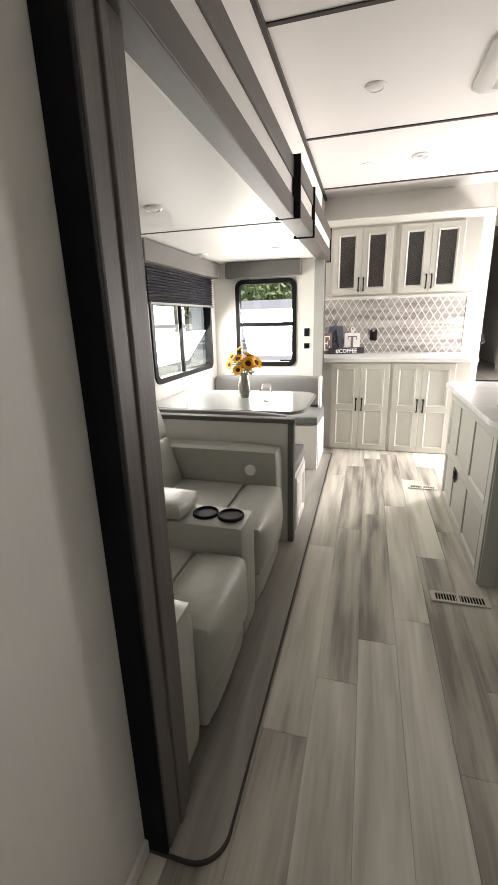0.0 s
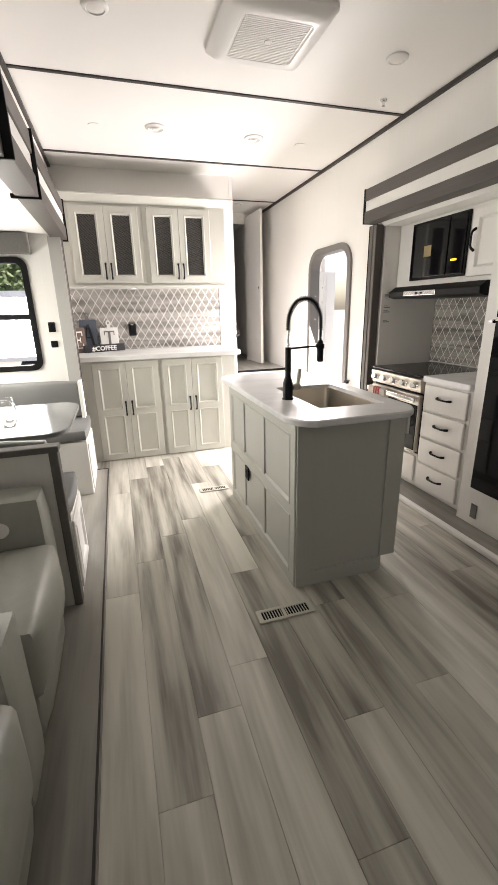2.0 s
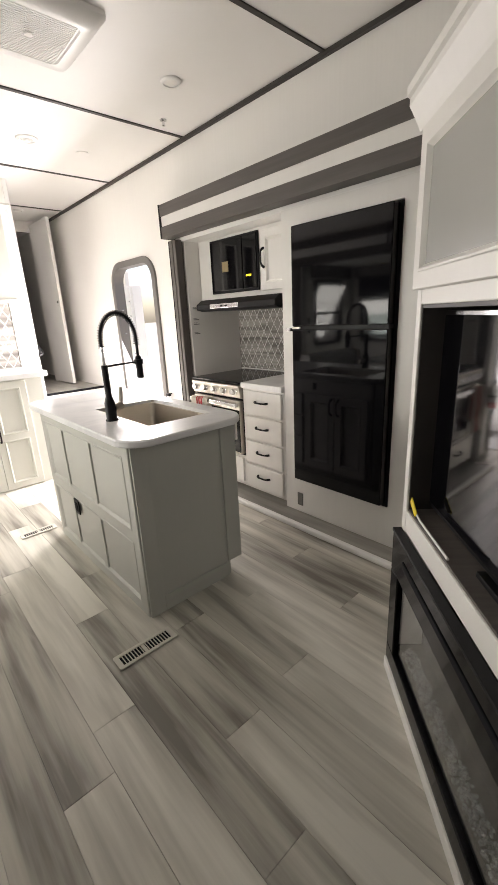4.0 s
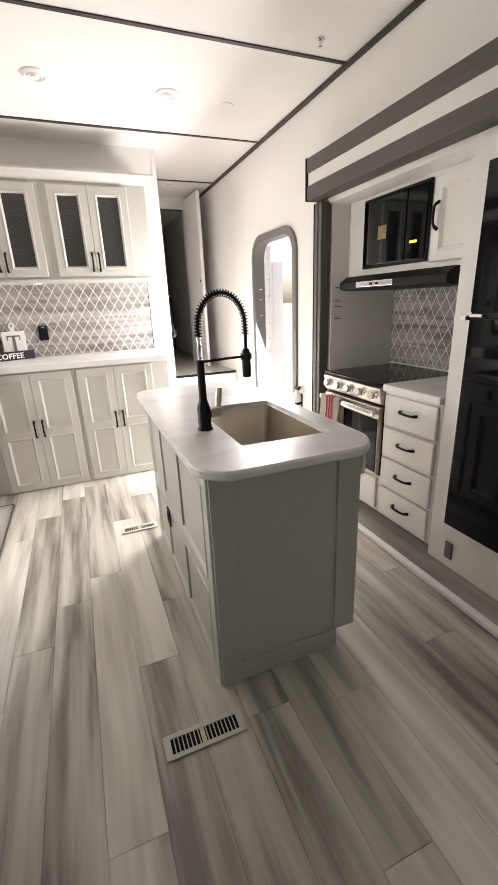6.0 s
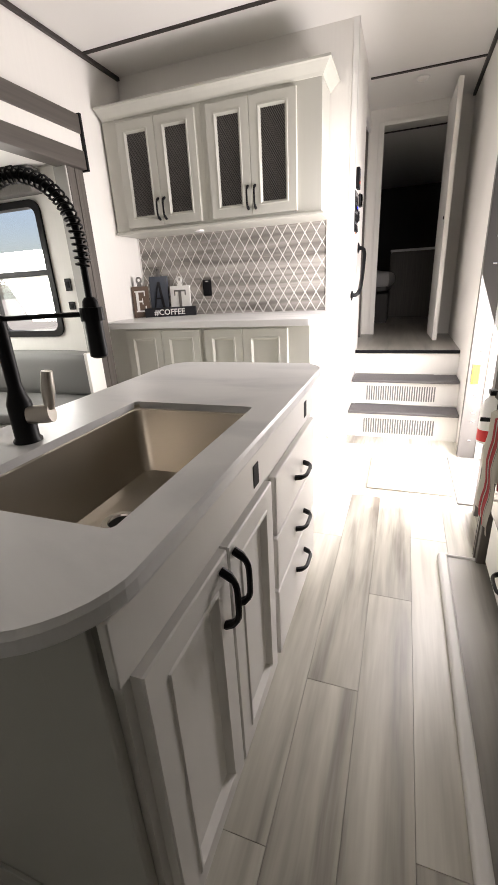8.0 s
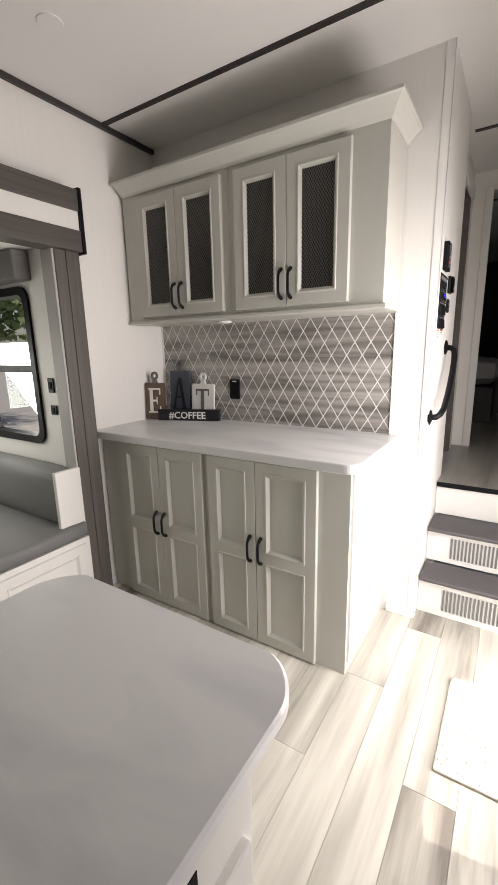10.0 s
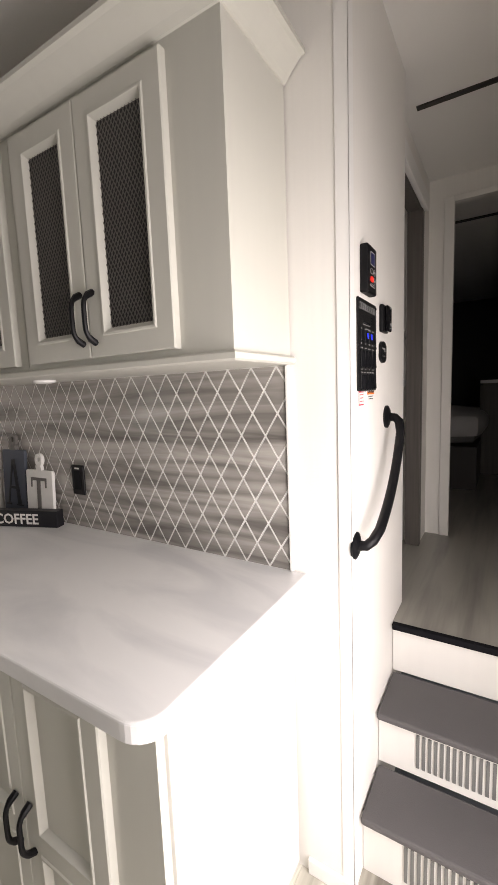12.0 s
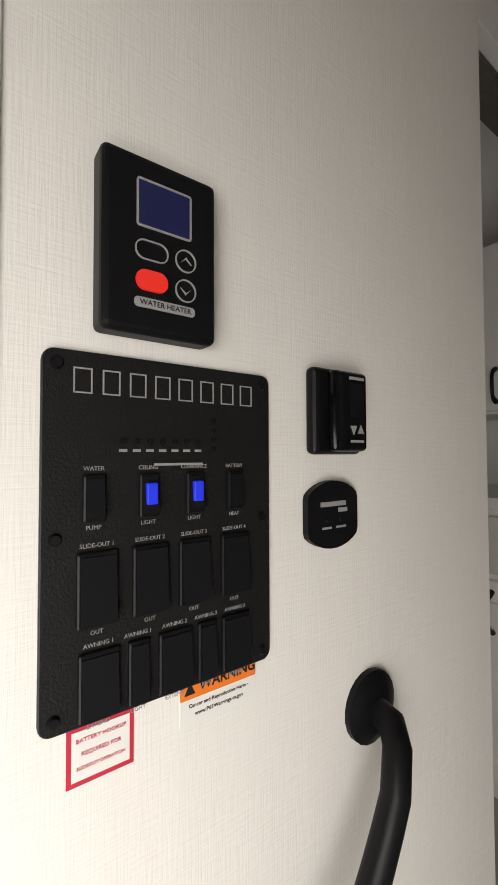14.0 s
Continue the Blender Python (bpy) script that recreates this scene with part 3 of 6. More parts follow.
# Hall: bathroom doorway, bedroom door
bath = thing("door_2", pose(0, 0, 0), "dark taupe sliding door in the bathroom doorway", "door", kind="structure")
part("jamb", cubes((1.035, 1.107, 6.175, 6.229, 0.6, 2.328), (1.035, 1.102, 5.534, 6.175, 2.305, 2.328), bevel=0.003), TAUPE, bath)
part("track", cubes((1.1025, 1.128, 5.55, 6.24, 2.31, 2.38), bevel=0.003), WHITE_P, bath, "white sliding door track")
bed_door = thing("door_3", pose(1.752, 6.42, 0.61, 0, 0, -88), "open white bedroom door with black knob", "door", kind="structure")
part("leaf", cubes((0, 0.56, -0.018, 0.018, 0, 1.86), bevel=0.003), CABW, bed_door)
part("knob", lathe([(0.001, 0), (0.02, 0.004), (0.012, 0.02), (0.026, 0.035), (0.022, 0.055), (0.001, 0.06)], 16, (0.50, 0.0, 0.92)), BLACK, bed_door, "black door knob", True)
part("casing", cubes((1.175, 1.225, 6.405, 6.42, 0.6, 2.42), (1.74, 1.79, 6.405, 6.42, 0.6, 2.42), (1.225, 1.74, 6.405, 6.42, 2.39, 2.42), bevel=0.003), CABW, tagged(new("door_casing"), "off-white casing of the bedroom doorway", "trim", kind="structure"))


# ---- joinery ----
def handle(parent, x, z, length, vertical=True, y=0.0, name="handle"):
    """A black arched pull on a front at y, facing -y."""
    pts = []
    for i in range(15):
        u = -1 + 2 * i / 14
        out = 0.030 * (1 - abs(u) ** 5)
        s = u * length / 2
        pts.append((x, y - out, z + s) if vertical else (x + s, y - out, z))
    bm = tube(pts, [0.0062 if 1 < i < 13 else 0.0085 for i in range(15)], 8)
    return part(name, bm, BLACK, parent, "black arched metal pull", True)


def framed(x0, x1, z0, z1, rails=(), stile=0.05, t=0.02, y=0.0, panel=True, dip=0.012):
    """A framed front in one skin: chamfered edge, stiles and rails, and in each field a raised bead, a slope and a sunk panel. Its face is at y - t."""
    bm, made, c, h = bmesh.new(), {}, 0.003, stile / 2

    def v(x, z, d):
        k = (round(x, 5), round(z, 5), round(d, 5))
        if k not in made:
            made[k] = bm.verts.new((x, d, z))
        return made[k]

    f = y - t
    xs = [x0 + c, x0 + stile, x1 - stile, x1 - c]
    zs = [z0 + c, z0 + stile] + [q for r_ in rails for q in (r_ - h, r_ + h)] + [z1 - stile, z1 - c]
    for j in range(len(zs) - 1):
        for i in range(3):
            q = [(xs[i], zs[j]), (xs[i + 1], zs[j]), (xs[i + 1], zs[j + 1]), (xs[i], zs[j + 1])]
            if i == 1 and j % 2:
                rings_ = [[v(*p, f) for p in q]]
                for k, d in ((0.003, f - 0.003), (0.008, f - 0.003), (0.020, f + dip)):
                    rings_.append([v(p[0] + k * sx, p[1] + k * sz, d) for p, (sx, sz) in zip(q, ((1, 1), (-1, 1), (-1, -1), (1, -1)))])
                for o, n_ in zip(rings_, rings_[1:]):
                    for e in range(4):
                        bm.faces.new((o[e], o[(e + 1) % 4], n_[(e + 1) % 4], n_[e]))
                if panel:
                    bm.faces.new(rings_[-1])
            else:
                bm.faces.new([v(*p, f) for p in q])
    rim = [(x, zs[0]) for x in xs] + [(xs[-1], z) for z in zs[1:]] + [(x, zs[-1]) for x in reversed(xs[:-1])] + [(xs[0], z) for z in reversed(zs[1:-1])]

    def grow(p):
        return (x0 if p[0] == xs[0] else x1 if p[0] == xs[-1] else p[0], z0 if p[1] == zs[0] else z1 if p[1] == zs[-1] else p[1])

    for p, q in zip(rim, rim[1:] + rim[:1]):
        bm.faces.new((v(*p, f), v(*q, f), v(*grow(q), f + c), v(*grow(p), f + c)))
        bm.faces.new((v(*grow(p), f + c), v(*grow(q), f + c), v(*grow(q), y), v(*grow(p), y)))
    bmesh.ops.recalc_face_normals(bm, faces=bm.faces)
    return bm


def wire_mesh(x0, x1, z0, z1, y, pitch=0.0115, r=0.0011):
    """Crossed diagonal wires clipped to a rectangle."""
    bm = bmesh.new()
    slope = 1.7
    w, h = x1 - x0, z1 - z0
    for sgn in (1, -1):
        k = -h / slope
        while k < w:
            u0, u1 = max(0, k), min(w, k + h / slope)
            if u1 - u0 > 0.004:
                a, b = (u0, (u0 - k) * slope), (u1, (u1 - k) * slope)
                if sgn < 0:
                    a, b = (w - a[0], a[1]), (w - b[0], b[1])
                d = Vector((b[0] - a[0], 0, b[1] - a[1])).normalized()
                nrm = Vector((-d.z, 0, d.x)) * r
                p, q = Vector((x0 + a[0], y + sgn * r, z0 + a[1])), Vector((x0 + b[0], y + sgn * r, z0 + b[1]))
                vs = [bm.verts.new(v) for v in (p - nrm, q - nrm, q + nrm, p + nrm)]
                top = [bm.verts.new(v.co + Vector((0, -r, 0))) for v in vs]
                bm.faces.new(top)
                for i in range(4):
                    bm.faces.new((vs[i], vs[(i + 1) % 4], top[(i + 1) % 4], top[i]))
            k += pitch
    bmesh.ops.recalc_face_normals(bm, faces=bm.faces)
    return bm


WIRE = material("dark_bronze_wire", (0.19, 0.18, 0.17), 0.4, metal=0.7)

# ---- coffee bar ----
for x0, x1, d0, dm, d1, xside in ((-0.465, 0.2815, -0.305, -0.025, 0.258, False), (0.2825, 0.980, 0.292, 0.556, 0.848, True)):
    c = thing("base_cabinet", pose(0, 4.35, 0), "greige base cabinet with two framed doors" + (" and a panelled side" if xside else " beside the wall"), "cabinet", "coffee bar base cabinets")
    part("body", cubes((x0, x1, 0, 0.545, 0.0, 0.913)), CAB, c)
    for a, b, hx in ((d0, dm - 0.001, dm - 0.028), (dm + 0.001, d1, dm + 0.028)):
        d = part("door", framed(a, b, 0.006, 0.898, (0.45,), 0.048), CAB, c)
        handle(d, hx, 0.485, 0.125, True, -0.02)
    if xside:
        # Whiter lacquer paints the door's light onto this side
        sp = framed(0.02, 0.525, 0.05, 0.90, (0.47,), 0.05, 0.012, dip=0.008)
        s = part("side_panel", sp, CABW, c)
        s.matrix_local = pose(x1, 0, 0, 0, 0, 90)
tagged(part("coffee_counter", prism(rounded(LEFT + 0.002, 1.030, 4.282, 4.898, (0.0, 0.055, 0.0, 0.0)), 0.914, 0.955, bevel=0.006, seg=3), QUARTZ), "white marble-look coffee bar countertop", "countertop")

for x0, x1, d0, dm, d1 in ((-0.455, 0.2545, -0.345, -0.065, 0.218), (0.2555, 0.992, 0.292, 0.566, 0.850)):
    c = thing("wall_cabinet", pose(0, 4.63, 0), "greige wall cabinet with two wire-mesh doors", "cabinet", "coffee bar wall cabinets")
    part("body", cubes((x0, x1, 0, 0.266, 1.545, 2.20)), CAB, c)
    for a, b, hx in ((d0, dm - 0.001, dm - 0.024), (dm + 0.001, d1, dm + 0.024)):
        d = part("door", framed(a, b, 1.558, 2.168, (), 0.05, panel=False), CAB, c)
        part("lining", cubes((a + 0.05, b - 0.05, -0.004, -0.0015, 1.608, 2.118)), MESH_BACK, d, "dark cloth lining behind the mesh")
        w = part("wire_mesh", wire_mesh(a + 0.055, b - 0.055, 1.613, 2.113, -0.0075), WIRE, d, "dark diamond wire mesh")
        w["kind"] = "stuff"
        handle(d, hx, 1.655, 0.125, True, -0.02)


def crown(rows, name, label):
    """A moulding swept along an L, from rows of (reach, z): outline grows with reach."""
    bm = bmesh.new()
    rings = []
    for reach, z in rows:
        rings.append([bm.verts.new(p) for p in ((-0.45, 4.63 - reach, z), (0.992 + reach * 0.75, 4.63 - reach, z), (0.992 + reach * 0.75, 4.896, z), (-0.45, 4.896, z))])
    for a, b in zip(rings, rings[1:]):
        for i in range(4):
            bm.faces.new((a[i], a[(i + 1) % 4], b[(i + 1) % 4], b[i]))
    bm.faces.new(rings[0]), bm.faces.new(rings[-1])
    bmesh.ops.recalc_face_normals(bm, faces=bm.faces)
    return tagged(part(name, bm, CAB), label, "moulding")


crown([(0.0, 2.19), (0.006, 2.19), (0.018, 2.202), (0.045, 2.222), (0.065, 2.235), (0.078, 2.238), (0.078, 2.250)], "crown_moulding", "greige crown moulding on the wall cabinets")
crown([(0.012, 1.522), (0.022, 1.526), (0.022, 1.538), (0.012, 1.544)], "light_rail", "slim greige moulding under the wall cabinets")


def diamonds(parent, x0, x1, z0, z1, m, w=0.0785, h=0.125, gap=0.0056, depth=0.0014):
    """Harlequin tiles: whole ones share a mesh, cut ones are clipped to the panel. Panel face is at local y 0, facing -y."""
    a, b = w / 2 - gap / 2 * 1.22, h / 2 - gap / 2 * 1.75
    whole = None
    rows = int((z1 - z0) / (h / 2)) + 2
    cols = int((x1 - x0) / w) + 3
    cut = bmesh.new()
    for j in range(-1, rows):
        for i in range(-1, cols):
            cx = x0 + (i + (0.5 if j % 2 else 0.0)) * w
            cz = z0 + j * h / 2
            inside = x0 <= cx - a and cx + a <= x1 and z0 <= cz - b and cz + b <= z1
            if inside:
                if whole is None:
                    bm = bmesh.new()
                    o = [bm.verts.new(p) for p in ((-a, 0, 0), (0, 0, -b), (a, 0, 0), (0, 0, b))]
                    k = 1 - 0.012
                    f = [bm.verts.new((v.co.x * k, -depth, v.co.z * k)) for v in o]
                    bm.faces.new(f)
                    for q in range(4):
                        bm.faces.new((o[q], o[(q + 1) % 4], f[(q + 1) % 4], f[q]))
                    bmesh.ops.recalc_face_normals(bm, faces=bm.faces)
                    t = part("tile", bm, TILE, parent)
                    whole = t.data
                else:
                    t = new("tile", whole)
                    t.parent = parent
                t.matrix_local = m @ pose(cx, 0, cz)
            else:
                poly = [(cx - a, cz), (cx, cz - b), (cx + a, cz), (cx, cz + b)]
                for axis, lim, sg in ((0, x0, 1), (0, x1, -1), (1, z0, 1), (1, z1, -1)):
                    out = []
                    for p, q in zip(poly, poly[1:] + poly[:1]):
                        dp, dq = sg * (p[axis] - lim), sg * (q[axis] - lim)
                        if dp >= 0:
                            out.append(p)
                        if dp * dq < 0:
                            s = dp / (dp - dq)
                            out.append((p[0] + (q[0] - p[0]) * s, p[1] + (q[1] - p[1]) * s))
                    poly = out
                    if len(poly) < 3:
                        break
                if len(poly) >= 3:
                    lo = [cut.verts.new((p[0], 0, p[1])) for p in poly]
                    hi = [cut.verts.new((p[0], -depth, p[1])) for p in poly]
                    cut.faces.new(hi)
                    for q in range(len(poly)):
                        cut.faces.new((lo[q], lo[(q + 1) % len(poly)], hi[(q + 1) % len(poly)], hi[q]))
    bmesh.ops.recalc_face_normals(cut, faces=cut.faces)
    e = part("cut_tiles", cut, TILE_W, parent)
    e.matrix_local = m
    e["kind"] = "stuff"


TILE_W = marble("grey_striped_marble_cut_tile", (0.43, 0.405, 0.375), (0.13, 0.12, 0.11), (1.3, 1.3, 17.0), 0.22, 0.30, 0.66, True)
splash = tagged(part("backsplash", cubes((-0.462, 0.984, 4.889, 4.8995, 0.956, 1.522)), GROUT), "grey marble diamond tiles with white joints behind the coffee bar", "backsplash", kind="structure")
part("edge_strip", cubes((-0.468, -0.459, 4.882, 4.899, 0.957, 1.522), (0.981, 0.990, 4.882, 4.899, 0.957, 1.522), bevel=0.002), WHITE_P, splash)

# ---- island ----
island = thing("kitchen_island", pose(0, 0, 0), "grey panelled kitchen island with a rounded white top", "island")
part("body", cubes((0.645, 0.66, 2.115, 3.25, 0.0, 0.833), (0.645, 1.12, 3.25, 3.262, 0.0, 0.833), (0.66, 1.12, 2.12, 3.25, 0.0, 0.03), (1.10, 1.115, 2.12, 3.25, 0.03, 0.12)), ISL, island)
part("end_panel", prism([(0.645, 0.0), (1.122, 0.0), (1.122, 0.085), (1.192, 0.085), (1.192, 0.833), (0.645, 0.833)], 2.103, 2.115, "y"), ISL, island)
part("end_stile", cubes((0.640, 0.716, 2.093, 2.103, 0.0, 0.833), bevel=0.002), ISL, island)
part("end_stile", cubes((1.105, 1.195, 2.093, 2.103, 0.085, 0.833), bevel=0.002), ISL, island)
part("end_rail", cubes((0.717, 1.104, 2.094, 2.103, 0.0, 0.080), bevel=0.002), ISL, island)
side = part("side_panel", framed(0.0, 1.145, 0.0, 0.833, (0.40,), 0.055, 0.012, dip=0.008), ISL, island)
side.matrix_local = pose(0.645, 3.25, 0, 0, 0, -90)
for y in (2.55, 2.93):
    part("stile", cubes((0.6325, 0.645, y - 0.022, y + 0.022, 0.055, 0.78), bevel=0.002), ISL, island)
# Cabinet fronts on the aisle side
front = thing("aisle_front", pose(0, 0, 0), "", "")
front.name = "front"
front.parent = island
part("carcass", cubes((1.19, 1.205, 2.116, 3.262, 0.10, 0.833), (1.12, 1.19, 2.116, 3.25, 0.10, 0.115), (1.12, 1.19, 3.25, 3.262, 0.10, 0.833)), CABW, front)
for y in (2.585, 3.09):
    part("outlet", cubes((1.217, 1.2205, y, y + 0.035, 0.745, 0.797), bevel=0.001), RUBBER, front, "small dark outlet")
for a, b, hx in ((0.008, 0.285, 0.258), (0.292, 0.572, 0.32)):
    d = part("door", framed(a, b, 0.115, 0.71, (), 0.05), CABW, front)
    d.matrix_local = pose(1.205, 2.125, 0, 0, 0, 90)
    handle(d, hx - 0.008, 0.628, 0.125, True, -0.02)
for z0, z1 in ((0.115, 0.345), (0.355, 0.52), (0.53, 0.705)):
    d = part("drawer", cubes((0.605, 1.11, -0.02, 0, z0, z1), bevel=0.004), CABW, front)
    d.matrix_local = pose(1.205, 2.125, 0, 0, 0, 90)
    handle(d, 0.87, (z0 + z1) / 2 - 0.012 + (0.05 if z0 < 0.2 else 0.0), 0.12, False, -0.02)
d = part("false_front", cubes((-0.026, 1.12, -0.014, 0, 0.727, 0.828), bevel=0.003), CABW, front)
d.matrix_local = pose(1.205, 2.125, 0, 0, 0, 90)

# Top with a hole for the sink
SX0, SX1, SY0, SY1 = 0.800, 1.152, 2.212, 2.795
out = []
for x, y in rounded(0.597, 1.235, 1.99, 3.45, (0.10, 0.10, 0.07, 0.07), 8):
    if y < 2.10:
        y += 0.055 * ((x - 0.916) / 0.319) ** 2
    if y > 3.36:
        y -= 0.075 * ((x - 0.916) / 0.319) ** 2
    out.append((x, y))
hole = rounded(SX0, SX1, SY0, SY1, 0.012, 8)


def slab_with_hole(outer, inner, lo, hi, bevel):
    """A slab between an outer outline and a hole with as many points, matched in order."""
    bm = bmesh.new()
    b = bevel
    c = Vector((sum(p[0] for p in outer) / len(outer), sum(p[1] for p in outer) / len(outer)))
    def shrink(p):
        v = Vector(p) - c
        return c + v * (1 - b / v.length)
    rows = [(outer, lo + b), (outer, hi - b), ([shrink(p) for p in outer], hi), (inner, hi), (inner, lo), ([shrink(p) for p in outer], lo)]
    vs = [[bm.verts.new((p[0], p[1], z)) for p in pts] for pts, z in rows]
    n = len(outer)
    for k in range(len(vs)):
        for i in range(n):
            bm.faces.new((vs[k][i], vs[k][(i + 1) % n], vs[(k + 1) % len(vs)][(i + 1) % n], vs[(k + 1) % len(vs)][i]))
    bmesh.ops.recalc_face_normals(bm, faces=bm.faces)
    return bm


tagged(part("island_counter", slab_with_hole(out, hole, 0.834, 0.866, 0.007), QUARTZ), "white marble-look island countertop with rounded corners", "countertop")

sink = thing("sink", pose(0, 0, 0), "single-bowl brushed stainless sink set in the island top", "sink")
bm = bmesh.new()
levels = [(0.004, 0.858), (0.004, 0.850), (-0.004, 0.845), (-0.012, 0.69), (-0.02, 0.665), (-0.045, 0.655)]
rings = []
for grow, z in levels:
    rings.append([bm.verts.new((x, y, z)) for x, y in rounded(SX0 - grow, SX1 + grow, SY0 - grow, SY1 + grow, 0.03, 6)])
for a, b in zip(rings, rings[1:]):
    for i in range(len(a)):
        bm.faces.new((a[i], a[(i + 1) % len(a)], b[(i + 1) % len(a)], b[i]))
bm.faces.new(rings[-1])
bmesh.ops.recalc_face_normals(bm, faces=bm.faces)
bmesh.ops.reverse_faces(bm, faces=bm.faces)
part("bowl", bm, material("polished_sink_steel", (0.58, 0.54, 0.48), 0.30, metal=1.0, mottle=0.0), sink, "", True)
drain = part("drain", lathe([(0.001, 0.004), (0.028, 0.004), (0.032, 0.012), (0.045, 0.012), (0.048, 0.003)], 24, (0.92, 2.505, 0.6545)), CHROME, sink, "chrome drain with dark strainer", True)
part("strainer", lathe([(0.001, 0.0), (0.030, 0.0), (0.030, 0.003), (0.001, 0.004)], 20, (0.92, 2.505, 0.659)), BLACK, drain)

faucet = thing("faucet", pose(0.745, 2.466, 0.866), "matte black spring-neck pull-down faucet on the island", "faucet")
part("base", lathe([(0.030, 0), (0.030, 0.004), (0.025, 0.01), (0.025, 0.085), (0.017, 0.11), (0.0145, 0.12), (0.0145, 0.262), (0.001, 0.263)], 20), BLACK, faucet, "", True)
neck = [(0.0, 0.34), (0.0, 0.375)] + [(0.1 - 0.1 * math.cos(radians(a)), 0.38 + 0.112 * math.sin(radians(a))) for a in range(0, 181, 10)] + [(0.2, 0.36), (0.2, 0.34)]
part("riser", tube([(0, 0, 0.255), (0, 0, 0.345)], 0.0075, 12), CHROME, faucet, "slim bright riser tube", True)
part("hose", tube([(x * 0.98, x * 0.2, z) for x, z in neck + [(0.2, 0.30), (0.2, 0.27)]], 0.0065, 10), BLACK, faucet, "", True)
length = [0.0]
for p, q in zip(neck, neck[1:]):
    length.append(length[-1] + math.dist(p, q))
coil, turns = [], 38
for i in range(turns * 10 + 1):
    s = length[-1] * i / (turns * 10)
    k = max(j for j in range(len(neck)) if length[j] <= s + 1e-9)
    k = min(k, len(neck) - 2)
    f = (s - length[k]) / (length[k + 1] - length[k])
    x, z = neck[k][0] + f * (neck[k + 1][0] - neck[k][0]), neck[k][1] + f * (neck[k + 1][1] - neck[k][1])
    tx, tz = neck[k + 1][0] - neck[k][0], neck[k + 1][1] - neck[k][1]
    l = math.hypot(tx, tz)
    a = math.tau * i / 10
    coil.append((x * 0.98 + 0.0125 * math.cos(a) * -tz / l, x * 0.2 + 0.0125 * math.sin(a), z + 0.0125 * math.cos(a) * tx / l))
part("spring", tube(coil, 0.0021, 5), BLACK, faucet, "black coil spring round the hose", True)
part("spray_head", lathe([(0.011, 0.0), (0.017, 0.004), (0.017, 0.085), (0.014, 0.105), (0.009, 0.112), (0.001, 0.112)], 18, (0.196, 0.04, 0.175)), BLACK, faucet, "", True)
part("holder_arm", tube([(0, 0, 0.255), (0.10, 0.02, 0.257), (0.185, 0.038, 0.257)], 0.0048, 8), BLACK, faucet)
part("holder_ring", lathe([(0.0175, -0.012), (0.022, -0.012), (0.022, 0.012), (0.0175, 0.012)], 18, (0.196, 0.04, 0.257)), BLACK, faucet)
lv = part("lever", tube([(0.02, 0.0, 0.06), (0.05, 0.012, 0.06), (0.066, 0.018, 0.062)], [0.019, 0.02, 0.02], 14), STEEL, faucet, "", True)
part("lever_blade", tube([(0.062, 0.018, 0.07), (0.066, 0.02, 0.11), (0.072, 0.022, 0.15)], [0.010, 0.014, 0.011], 10), STEEL, lv, "brushed steel lever blade", True)

# ---- kitchen slide ----
KM = pose(1.89, 3.47, 0.0, 0, 0, -90)  # local x runs from the far side wall towards the refrigerator, y goes out, front at 0


def kx(y):
    return 3.47 - y


fp = thing("refrigerator_surround", KM, "tall white cabinet panel round the refrigerator", "cabinet")
part("panel", cubes((kx(2.405), kx(2.31), 0, 0.5, 0.022, 1.878), (kx(1.64), kx(1.46), 0, 0.5, 0.022, 1.878), (kx(2.31), kx(1.64), 0, 0.5, 0.022, 0.255), (kx(2.31), kx(1.64), 0, 0.5, 1.79, 1.878)), CABW, fp)
part("access_panel", cubes((kx(2.30), kx(2.255), -0.006, 0, 0.07, 0.16), bevel=0.002), VALANCE, fp, "small grey floor outlet cover")

fridge = thing("refrigerator", KM, "tall black glass-front refrigerator with two doors", "refrigerator")
part("cabinet", cubes((kx(2.305), kx(1.645), 0.0, 0.48, 0.26, 1.785)), BLACK, fridge)
part("upper_door", cubes((kx(2.275), kx(1.656), -0.062, -0.004, 1.245, 1.775), bevel=0.005), GLOSS, fridge, "black glass freezer door")
part("lower_door", cubes((kx(2.275), kx(1.656), -0.062, -0.004, 0.285, 1.225), bevel=0.005), GLOSS, fridge, "black glass refrigerator door")
part("handle_groove", cubes((kx(2.28), kx(1.66), -0.045, -0.004, 1.222, 1.248)), BLACK, fridge, "dark grip recess between the doors")
part("grip", cubes((kx(2.275), kx(2.215), -0.066, -0.05, 1.228, 1.240), bevel=0.003), STEEL, fridge, "brushed grip edge")
part("latch", cubes((kx(2.315), kx(2.285), -0.07, -0.03, 1.215, 1.235), bevel=0.003), CHROME, fridge)

dr = thing("drawer_cabinet", KM, "white cabinet with four drawers beside the range", "cabinet")
part("body", cubes((kx(2.815), kx(2.408), 0, 0.52, 0.075, 0.826)), CABW, dr)
part("toe_kick", cubes((kx(2.815), kx(2.408), 0.06, 0.52, 0.022, 0.075)), CABW, dr)
for z0, z1 in ((0.088, 0.258), (0.272, 0.442), (0.456, 0.626), (0.640, 0.812)):
    d = part("drawer", cubes((kx(2.80), kx(2.425), -0.018, 0, z0, z1), bevel=0.007, seg=3), CABW, dr)
    handle(d, kx(2.61), (z0 + z1) / 2 + 0.012, 0.12, False, -0.018)
tagged(part("kitchen_counter", cubes((1.862, 2.455, 2.408, 2.812, 0.826, 0.866), bevel=0.006), QUARTZ), "white countertop beside the range", "countertop")

